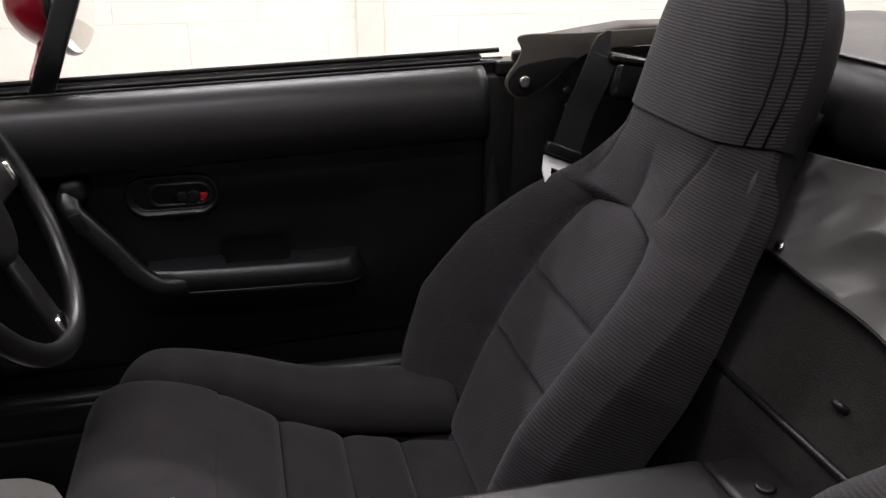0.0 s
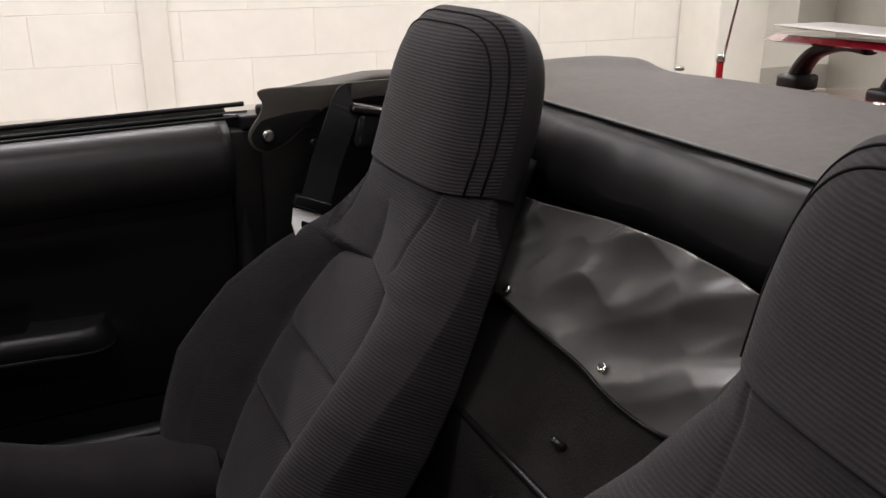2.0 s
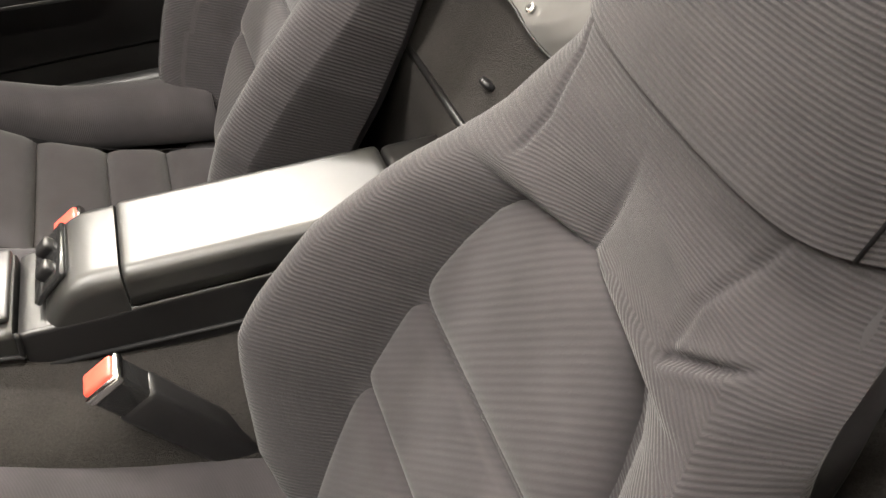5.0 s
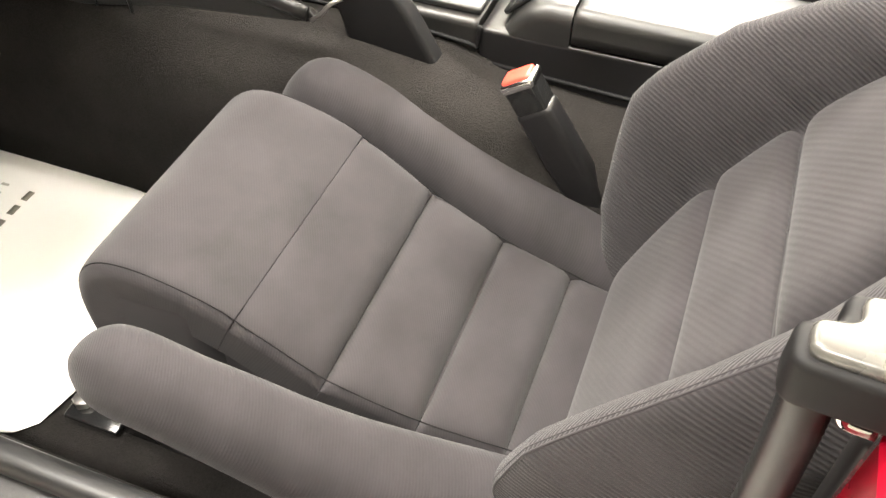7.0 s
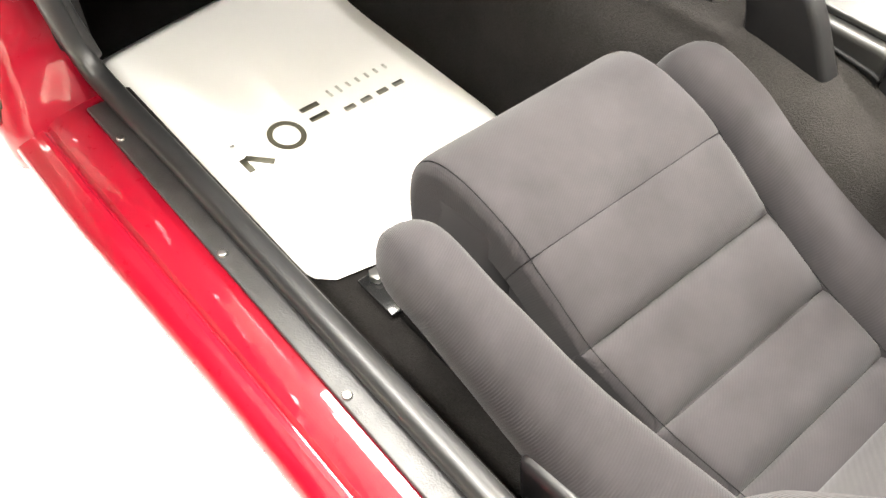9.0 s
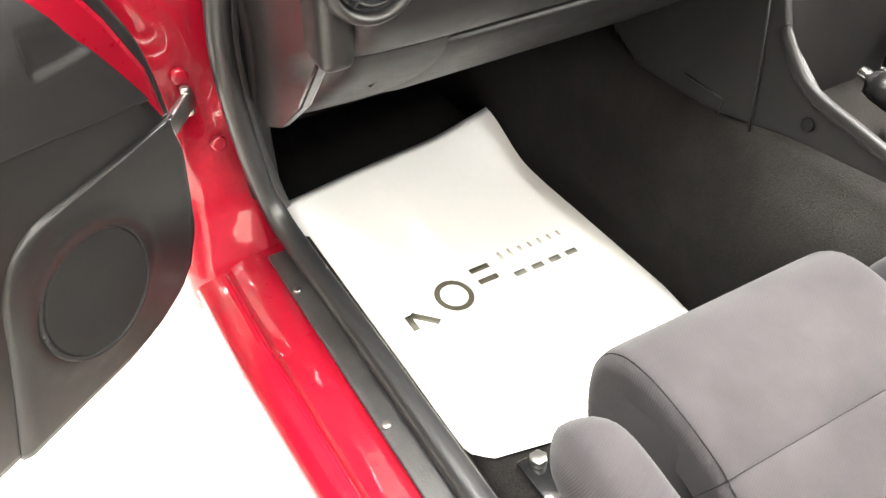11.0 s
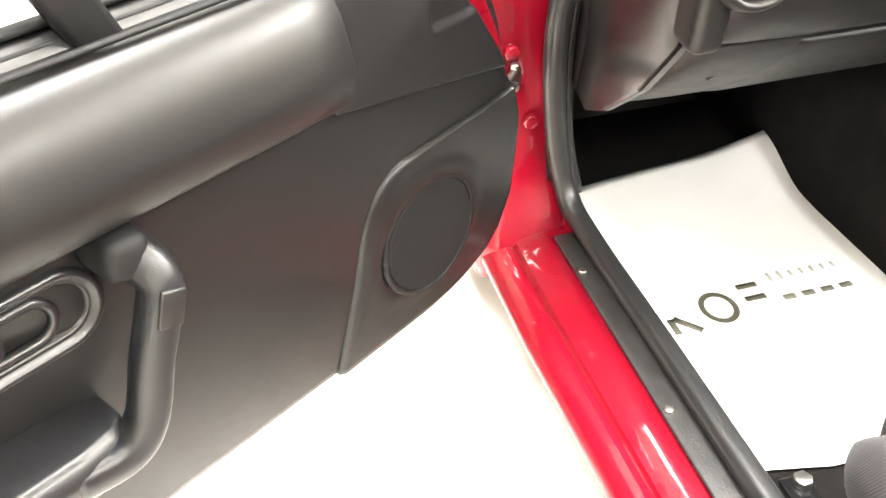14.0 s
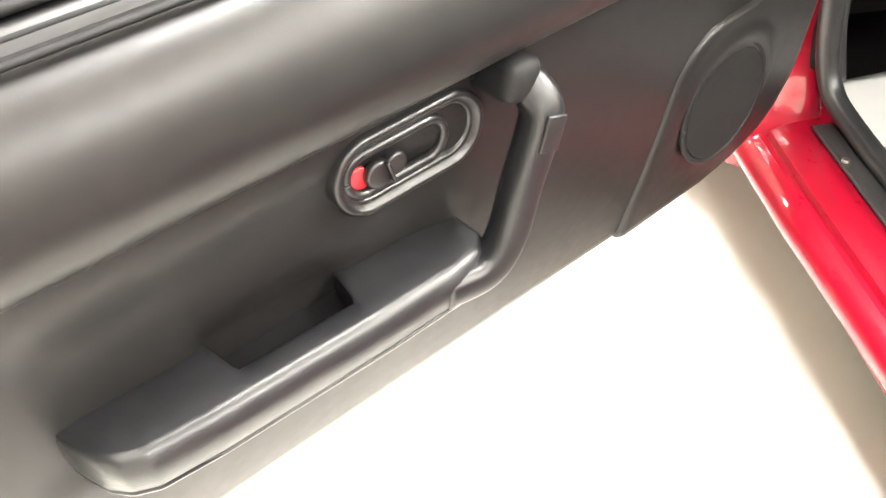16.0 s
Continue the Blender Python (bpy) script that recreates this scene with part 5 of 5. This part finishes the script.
    m = Matrix(((1, 0, 0, 0), (0, 0, s, 0), (0, 1, 0, -z0), (0, 0, 0, 1)))
    sh = slab("door_shell", shell, -0.10 + 1.6 * slim, -0.034, M_RED, door, "glossy red steel door shell", bevel=0.008, m=m)
    edge = smooth_path([P(a, -0.062, z) for a, z in ((-0.045, 0.49), (-0.063, 0.56), (-0.063, 0.66), (-0.050, 0.745), (-0.018, 0.812), (0.022, 0.876), (0.070, 0.922), (0.15, 0.948))], 40)
    v, f = sweep(edge, oval(0.011, 0.013, 10), (0, 1, 0))
    mesh_object("door_edge_seal", v, f, M_RUBBER, sh, "black rubber edge seal")
    # belt mouldings and slot of the lowered window
    for n, z, r, mt, nm in ((-0.014, 0.911, 0.0025, M_MATTE, "inner_weatherstrip"), (-0.034, 0.914, 0.003, M_MATTE, "glass_slot"), (-0.053, 0.924, 0.004, M_MATTE, "outer_weatherstrip")):
        v, f = sweep([P(a, n + slim * (1.4 if n < -0.05 else 1), z + (0.012 + rear) * (a - 0.236) / 0.77) for a in (0.16, 0.4, 0.7, 1.025 if s > 0 else 1.058)], oval(r * 1.4, r, 8), (0, 0, 1))
        mesh_object(nm, v, f, mt, door)
    v, f = sweep([P(a, 0, (0.012 + rear) * (a - 0.236) / 0.77) for a in (0.17, 0.5, 1.022 if s > 0 else 1.055)], [(s * (n - slim * (1.5 if n > 0.03 else 1)), z) for n, z in ((0.02, 0.896), (0.024, 0.906), (0.045, 0.918), (0.056, 0.920), (0.056, 0.89))], (0, 0, 1))
    mesh_object("belt_cap", v, f, M_RUBBER, door, "black belt line cap")
    if sag:
        part("trim_foot", box((0.96, 0.02, 0.10), Matrix.Translation(P(0.51, -0.046, 0.436)), 0.006), M_VINYL, door)
    # quarter light frame: post, sill plate and mirror foot
    qp = 0.046 if s > 0 else 0.0
    post = [P(0.362 + qp, -0.03 + slim, 0.905), P(0.396 + qp, -0.035 + slim, 0.99), P(0.44 + qp, -0.045 + slim, 1.10), P(0.48 + qp, -0.055 + slim, 1.20)]
    v, f = sweep(post, oval(0.009, 0.017, 12, 3.5), (1, 0, 0))
    mesh_object("quarter_post", v, f, M_RUBBER, door, "black upright quarter window post")
    v, f = sweep(smooth_path([P(0.180, -0.040, 0.930), P(0.14, -0.040, 0.938), P(0.095, -0.042, 0.934), P(0.052, -0.044, 0.905)], 16), oval(0.018, 0.017, 14, 3), (0, 0, 1))
    mesh_object("quarter_sill", v, f, M_PLASTIC, door, "black foot of the quarter window")
    v, f = sweep([P(0.48 + qp, -0.055 + slim, 1.20), P(0.32, -0.05 + slim, 1.08), P(0.17, -0.04, 0.96), P(0.10, -0.036, 0.935)], oval(0.009, 0.011, 10, 3), (0, 1, 0))
    mesh_object("quarter_frame", v, f, M_PLASTIC, door, "black sloping quarter window frame")
    part("frame_clip", box((0.075, 0.024, 0.016), Matrix.Translation(P(0.105, -0.022, 0.912)) @ pose(0, 0, 0, 0, 14, 0), 0.007, 3), M_GLOSSBLACK, door)
    # door mirror on the outer side
    mm = Matrix.Translation(P(0.385, -0.165, 1.03))
    bm = bmesh.new()
    bmesh.ops.create_uvsphere(bm, u_segments=32, v_segments=18, radius=1)
    for q in bm.verts:
        q.co.x = max(q.co.x, -1.2) if q.co.x < 0 else q.co.x * 0.25
    bmesh.ops.scale(bm, vec=(0.085, 0.062, 0.075), verts=bm.verts)
    bmesh.ops.transform(bm, matrix=mm @ pose(0, 0, 0, 0, 0, 18 * s), verts=bm.verts)
    mir = part("mirror_housing", bm, M_RED, door, "glossy red mirror housing")
    part("mirror_rim", disc(0.074, 0.012, mm @ pose(0, 0, 0, 0, 0, 18 * s) @ pose(0.016, 0, 0, 0, 90, 0) @ Matrix.Diagonal((1.1, 0.94, 1, 1)), 40, 0.004), M_GLOSSBLACK, mir, "black mirror rim")
    part("mirror_glass", disc(0.069, 0.004, mm @ pose(0, 0, 0, 0, 0, 18 * s) @ pose(0.0235, 0, 0, 0, 90, 0) @ Matrix.Diagonal((1.1, 0.94, 1, 1)), 40, 0.001), M_MIRROR, mir, "mirror glass")
    v, f = sweep(smooth_path([P(0.36, -0.16, 0.975), P(0.355, -0.13, 0.945), P(0.35, -0.09, 0.918), P(0.35, -0.05, 0.885)], 12), oval(0.02, 0.012, 12), (1, 0, 0))
    mesh_object("mirror_foot", v, f, M_RED, mir)
    return door


side_door((0.84, 0.835, 0.44), math.degrees(math.atan2(0.826, -0.563)), 1, "open red car door with black trim, armrest and speaker", 0.0, slim=0.024)
side_door((0.957, -0.683, 0.44), 180, -1, "closed red car door with black trim and mirror", 0.012, 0.07, 0.05, 0.013)

# ---- behind the seats ----
from mathutils import noise

cover = thing("soft_top_cover", "folded soft top under a stretched dark grey vinyl cover", "cover", (-0.6, 0, 0.88))


def top_fn(u, v):
    y = -0.735 + 1.47 * u
    x = -0.42 - (0.41 + 0.06 * math.sin(math.pi * u)) * v
    z = 0.99 + 0.018 * math.sin(math.pi * v) * math.sin(math.pi * u) ** 0.3 - 0.012 * v + 0.004 * math.sin(11 * u + 5 * v) * v + 0.018 * math.exp(-((abs(y) - 0.66) / 0.05) ** 2) * ease(v, 0.3, 0.8)
    drop = 0.07 * max(0, (v - 0.93) / 0.07) ** 2 + 0.045 * max(0, (abs(2 * u - 1) - 0.93) / 0.07) ** 2
    return Vector((x + 0.6, y, z - drop - 0.88))


solid("cover_top", top_fn, 60, 34, Vector((0, 0, -0.02)), M_TOPCLOTH, cover, "taut dark grey vinyl top")
ROLLP = smooth_path([(-0.42, 0, 0.99), (-0.395, 0, 0.982), (-0.372, 0, 0.955), (-0.366, 0, 0.922), (-0.380, 0, 0.894), (-0.42, 0, 0.880)], 18)
rings = []
for k in range(40):
    y = -0.66 + 1.32 * k / 39
    w = 0.004 * math.sin(23 * y) + 0.003 * math.sin(51 * y + 1)
    rings.append([Vector((p.x + 0.6 + w, y, p.z - 0.88 - (0.01 if i in (8, 9) else 0) * math.sin(17 * y) ** 2)) for i, p in enumerate(ROLLP)])
v, f = loft(rings)
mesh_object("padded_front", v, f, M_PAD, cover, "padded black front of the cover")
tube("cover_seam", [(0.1815, y, 0.1125) for y in [-0.66 + 0.06 * k for k in range(23)]], 0.0028, M_RUBBER, cover, n=6)
for y in (-0.56, 0.30, -0.15, 0.56):
    part("cover_snap", disc(0.009, 0.008, pose(-0.225, y, 0.108), 14, 0.003), M_CHROME, cover, "chrome press stud")
# side flaps with a bolt over the belt reels
for side in (-1,):
    m = Matrix(((1, 0, 0, 0.6), (0, 0, side, 0), (0, 1, 0, -0.88), (0, 0, 0, 1)))
    fl = smooth_path([(-0.42, 0.990, 0), (-0.30, 0.988, 0), (-0.20, 0.985, 0), (-0.110, 0.984, 0), (-0.111, 0.962, 0), (-0.104, 0.944, 0), (-0.093, 0.930, 0), (-0.086, 0.914, 0), (-0.092, 0.897, 0), (-0.112, 0.887, 0),
                      (-0.142, 0.897, 0), (-0.168, 0.916, 0), (-0.194, 0.938, 0), (-0.218, 0.952, 0), (-0.26, 0.960, 0), (-0.34, 0.963, 0), (-0.42, 0.963, 0)], 76)
    flap = slab("side_flap", [(p.x, p.y) for p in fl], 0.645, 0.651, M_TOPCLOTH, cover, "dark vinyl side flap", bevel=0.002, m=m, smooth=True)
    fl = smooth_path([(-0.096, 0.927, 0), (-0.090, 0.913, 0), (-0.096, 0.899, 0), (-0.113, 0.891, 0), (-0.139, 0.900, 0), (-0.163, 0.917, 0), (-0.200, 0.945, 0), (-0.175, 0.949, 0), (-0.135, 0.944, 0), (-0.108, 0.938, 0), (-0.096, 0.927, 0)], 48)[:-1]
    slab("flap_tongue", [(p.x, p.y) for p in fl], 0.6425, 0.6455, M_PAD, flap, "glossy black tongue of the flap", bevel=0.0012, m=m, smooth=True)
    v, f = sweep([Vector((x + 0.6, side * 0.70, 0.107 - 0.02 * (x > -0.2))) for x in (-0.42, -0.3, -0.15)], oval(0.035, 0.006, 12, 3), (0, 0, 1))
    mesh_object("flap_top", v, f, M_TOPCLOTH, cover)
    b = part("flap_bolt", disc(0.0095, 0.010, pose(-0.115 + 0.6, side * 0.640, 0.915 - 0.88, 90, 0, 0), 20, 0.003), M_CHROME, flap, "chrome bolt")

# a smaller flap with two chrome bolts over the post beside the open door
flap2 = slab("side_flap", [(p.x, p.y) for p in smooth_path([(-0.30, 0.93, 0), (-0.19, 0.925, 0), (-0.16, 0.895, 0), (-0.128, 0.884, 0), (-0.120, 0.870, 0), (-0.128, 0.856, 0), (-0.15, 0.852, 0), (-0.22, 0.87, 0), (-0.30, 0.90, 0)], 40)],
             0.640, 0.646, M_SHEET, cover, "glossy black vinyl side flap", bevel=0.002, m=Matrix(((1, 0, 0, 0.6), (0, 0, 1, 0), (0, 1, 0, -0.88), (0, 0, 0, 1))), smooth=True)
part("flap_bolt", disc(0.0085, 0.012, pose(-0.133 + 0.6, 0.634, 0.868 - 0.88, 90, 0, 0), 20, 0.003), M_CHROME, flap2, "chrome bolt")
part("flap_bolt", disc(0.007, 0.012, pose(-0.108 + 0.6, 0.662, 0.873 - 0.88, 60, 30, 0), 20, 0.003), M_CHROME, flap2, "chrome bolt")

# rear window folded down: a creased glossy sheet with press studs along its lower edge
sheet = thing("folded_rear_screen", "creased glossy black vinyl flap hanging over the rear carpet", "vinyl flap", (-0.33, 0, 0.76))


def sheet_fn(u, v):
    y = -0.56 + 1.12 * u
    low = 0.757 - 0.012 * math.sin(14 * y + 1.1) - 0.004 * math.sin(31 * y)
    x = -0.368 + 0.046 * v ** 1.1
    top = 0.885 + 0.030 * math.exp(-((y - 0.02) / 0.2) ** 2)
    z = top + (low - top) * v
    fold = 0.006 * math.sin(16 * y + 7 * v) * math.sin(math.pi * (0.15 + 0.85 * v))
    for size, high in ((5.0, 0.026), (11.0, 0.013)):
        fold += high * (0.4 - 1.6 * abs(noise.noise(Vector((y * size + 0.9 * v, v * size * 0.20 + 0.35 * y * size, size)))))
    return Vector((x + 0.33 + 0.018 + fold * (0.45 + 0.55 * (1 - v)), y, z - 0.76 + 0.3 * fold))


solid("vinyl_sheet", sheet_fn, 200, 70, Vector((-0.0015, 0, -0.0015)), M_SHEET, sheet, "creased glossy black vinyl")
for y in (-0.417, -0.217, -0.018, 0.18, 0.38):
    at = sheet_fn((y + 0.56) / 1.12, 0.90) + Vector((0.003, 0, 0.003))
    stud = part("press_stud", disc(0.0062, 0.004, Matrix.Translation(at) @ pose(0, 0, 0, 0, 45, 0), 18, 0.002), M_CHROME, sheet, "chrome press stud")
    part("stud_center", disc(0.0036, 0.005, Matrix.Translation(at) @ pose(0, 0, 0.0008, 0, 45, 0), 14, 0.001), M_PLASTIC, stud)
v, f = sweep([sheet_fn(k / 60, 1.0) + Vector((0.001, 0, 0)) for k in range(61)], oval(0.0022, 0.0022, 6))
mesh_object("hem", v, f, M_VINYL, sheet)

# ---- seat belts ----
for side in (-1,):
    belt = thing("seat_belt", "black seat belt hanging from its guide with a bright tongue", "seat belt", (-0.2, side * 0.60, 0.80), "seat belts")
    pth = smooth_path([(-0.045, side * 0.03, 0.166), (-0.030, side * 0.004, 0.164), (-0.012, side * -0.004, 0.125), (0.006, 0, 0.078), (0.020, 0, 0.036), (0.030, 0, 0.004)], 24)
    rings = []
    for k, p in enumerate(pth):
        t = (pth[min(k + 1, 23)] - pth[max(k - 1, 0)]).normalized()
        sd = Vector((t.z, 0, -t.x)).normalized()
        rings.append([p + sd * a + Vector((0, b, 0)) for a, b in ((-0.024, -0.001), (0.024, -0.001), (0.024, 0.001), (-0.024, 0.001))])
    v, f = loft(rings)
    mesh_object("webbing", v, f, M_WEB, belt, "black webbing", smooth=False)
    tongue = part("tongue_grip", box((0.062, 0.012, 0.018), pose(0.034, side * -0.004, 0.012, 0, -22, 0), 0.004, 3), M_PLASTIC, belt, "black plastic tongue grip")
    # the plate is turned upwards so that it catches the ceiling light
    m = Matrix.Translation((0.0, 0, 0)) @ pose(0.044, side * -0.012, -0.018, -side * 38, -22, 0) @ Matrix(((1, 0, 0, 0), (0, 0, 1, 0), (0, 1, 0, 0), (0, 0, 0, 1)))
    bm = bmesh.new()
    o, i_ = [(-0.027, 0.022), (0.027, 0.022), (0.027, -0.004), (0.018, -0.026), (-0.018, -0.026), (-0.027, -0.004)], [(-0.012, 0.004), (0.012, 0.004), (0.012, -0.004), (0.010, -0.014), (-0.010, -0.014), (-0.012, -0.004)]
    lay = [[[bm.verts.new(m @ Vector((x, y, h))) for x, y in q] for q in (o, i_)] for h in (-0.0012, 0.0012)]
    for k in range(6):
        n = (k + 1) % 6
        for a, b in ((lay[0][0], lay[0][1]), (lay[1][0], lay[1][1]), (lay[0][0], lay[1][0]), (lay[0][1], lay[1][1])):
            bm.faces.new((a[k], a[n], b[n], b[k]))
    part("tongue_plate", bm, M_TONGUE, belt, "metal tongue, whitened for its glint", smooth=False)
    part("belt_guide", box((0.07, 0.05, 0.06), pose(-0.075, side * 0.015, 0.115, 0, -10, 0), 0.012, 3), M_GLOSSBLACK, belt, "glossy black belt guide")
    part("guide_lip", box((0.075, 0.055, 0.010), pose(-0.07, side * 0.015, 0.148, 0, -10, 0), 0.004, 3), M_GLOSSBLACK, belt)
    for k in range(4):
        part("trim_clip", disc(0.007, 0.006, pose(0.015 - 0.004 * k, side * 0.052, 0.12 - 0.025 * k, 90, 0, 0), 10, 0.002), M_GLOSSBLACK, belt)

# ---- rear wing and aerial ----
wing = thing("rear_wing", "red and silver rear wing on arched black stays", "spoiler", (-1.0, 0, 0.93))
v, f = loft([[Vector((x, y, z + 0.118 - 0.010 * abs(y) / 0.5)) for x, z in ((0.05, 0.0), (0.02, 0.008), (-0.08, 0.010), (-0.12, 0.003), (-0.08, -0.005), (0.02, -0.006))] for y in (-0.50, -0.25, 0, 0.25, 0.50)])
mesh_object("wing_blade", v, f, M_RED, wing, "red wing blade", smooth=False)
part("wing_top", box((0.13, 0.99, 0.003), pose(-0.03, 0, 0.131), 0.001), M_STEEL, wing, "pale silver top strip")
for y in (-0.46, -0.275, 0.275, 0.46):
    d = 1 if y < 0 else -1
    pth = smooth_path([(0.0, y, 0.028), (0.0, y + d * 0.006, 0.06), (0.0, y + d * 0.035, 0.092), (0.0, y + d * 0.09, 0.108), (0.0, y + d * 0.14, 0.106)], 24)
    v, f = sweep(pth, oval(0.012, 0.022, 12, 3), (1, 0, 0), scale=lambda k: 1.0 - 0.25 * k)
    stay = mesh_object("stay", v, f, M_PLASTIC, wing, "arched black stay")
    part("stay_foot", box((0.06, 0.045, 0.028), pose(0, y, 0.038), 0.008, 3), M_RUBBER, stay)
aerial = thing("aerial", "thin chrome aerial mast on the rear deck", "aerial", (-0.87, -0.51, 0.93))
tube("mast", [(0, 0, 0.05), (-0.02, 0.02, 0.25), (-0.045, 0.045, 0.55)], 0.0022, M_CHROME, aerial, "thin chrome mast", n=8)
part("collar", disc(0.006, 0.035, pose(0, 0, 0.055), 14, 0.002), M_REDTAB, aerial, "red collar")
part("tip_nut", disc(0.008, 0.014, pose(0, 0, 0.078), 14, 0.003), M_CHROME, aerial, "chrome nut")
part("foot", disc(0.02, 0.03, pose(0, 0, 0.028), 20, 0.008), M_RUBBER, aerial, "black rubber foot")

# ---- blocks of the wall ----
def block_mesh(w):
    bm = box((w - 0.0014, 0.012, 0.2232), None, 0.0025, 2)
    me = bpy.data.meshes.new("block")
    bm.to_mesh(me)
    bm.free()
    me.materials.append(M_WALL)
    return me


whole = block_mesh(0.64)
for row in range(2, 10):
    for col in range(-2, 15):
        x = -3.0 + 0.64 * col + (0.32 if row % 2 else 0)
        if x > 5.4:
            continue
        ob = new("block", whole)
        ob.parent = wall
        ob.matrix_basis = pose(x, WALL_Y - 0.0085, 0.1125 + 0.225 * row, random.uniform(-0.25, 0.25), 0, random.uniform(-0.15, 0.15))
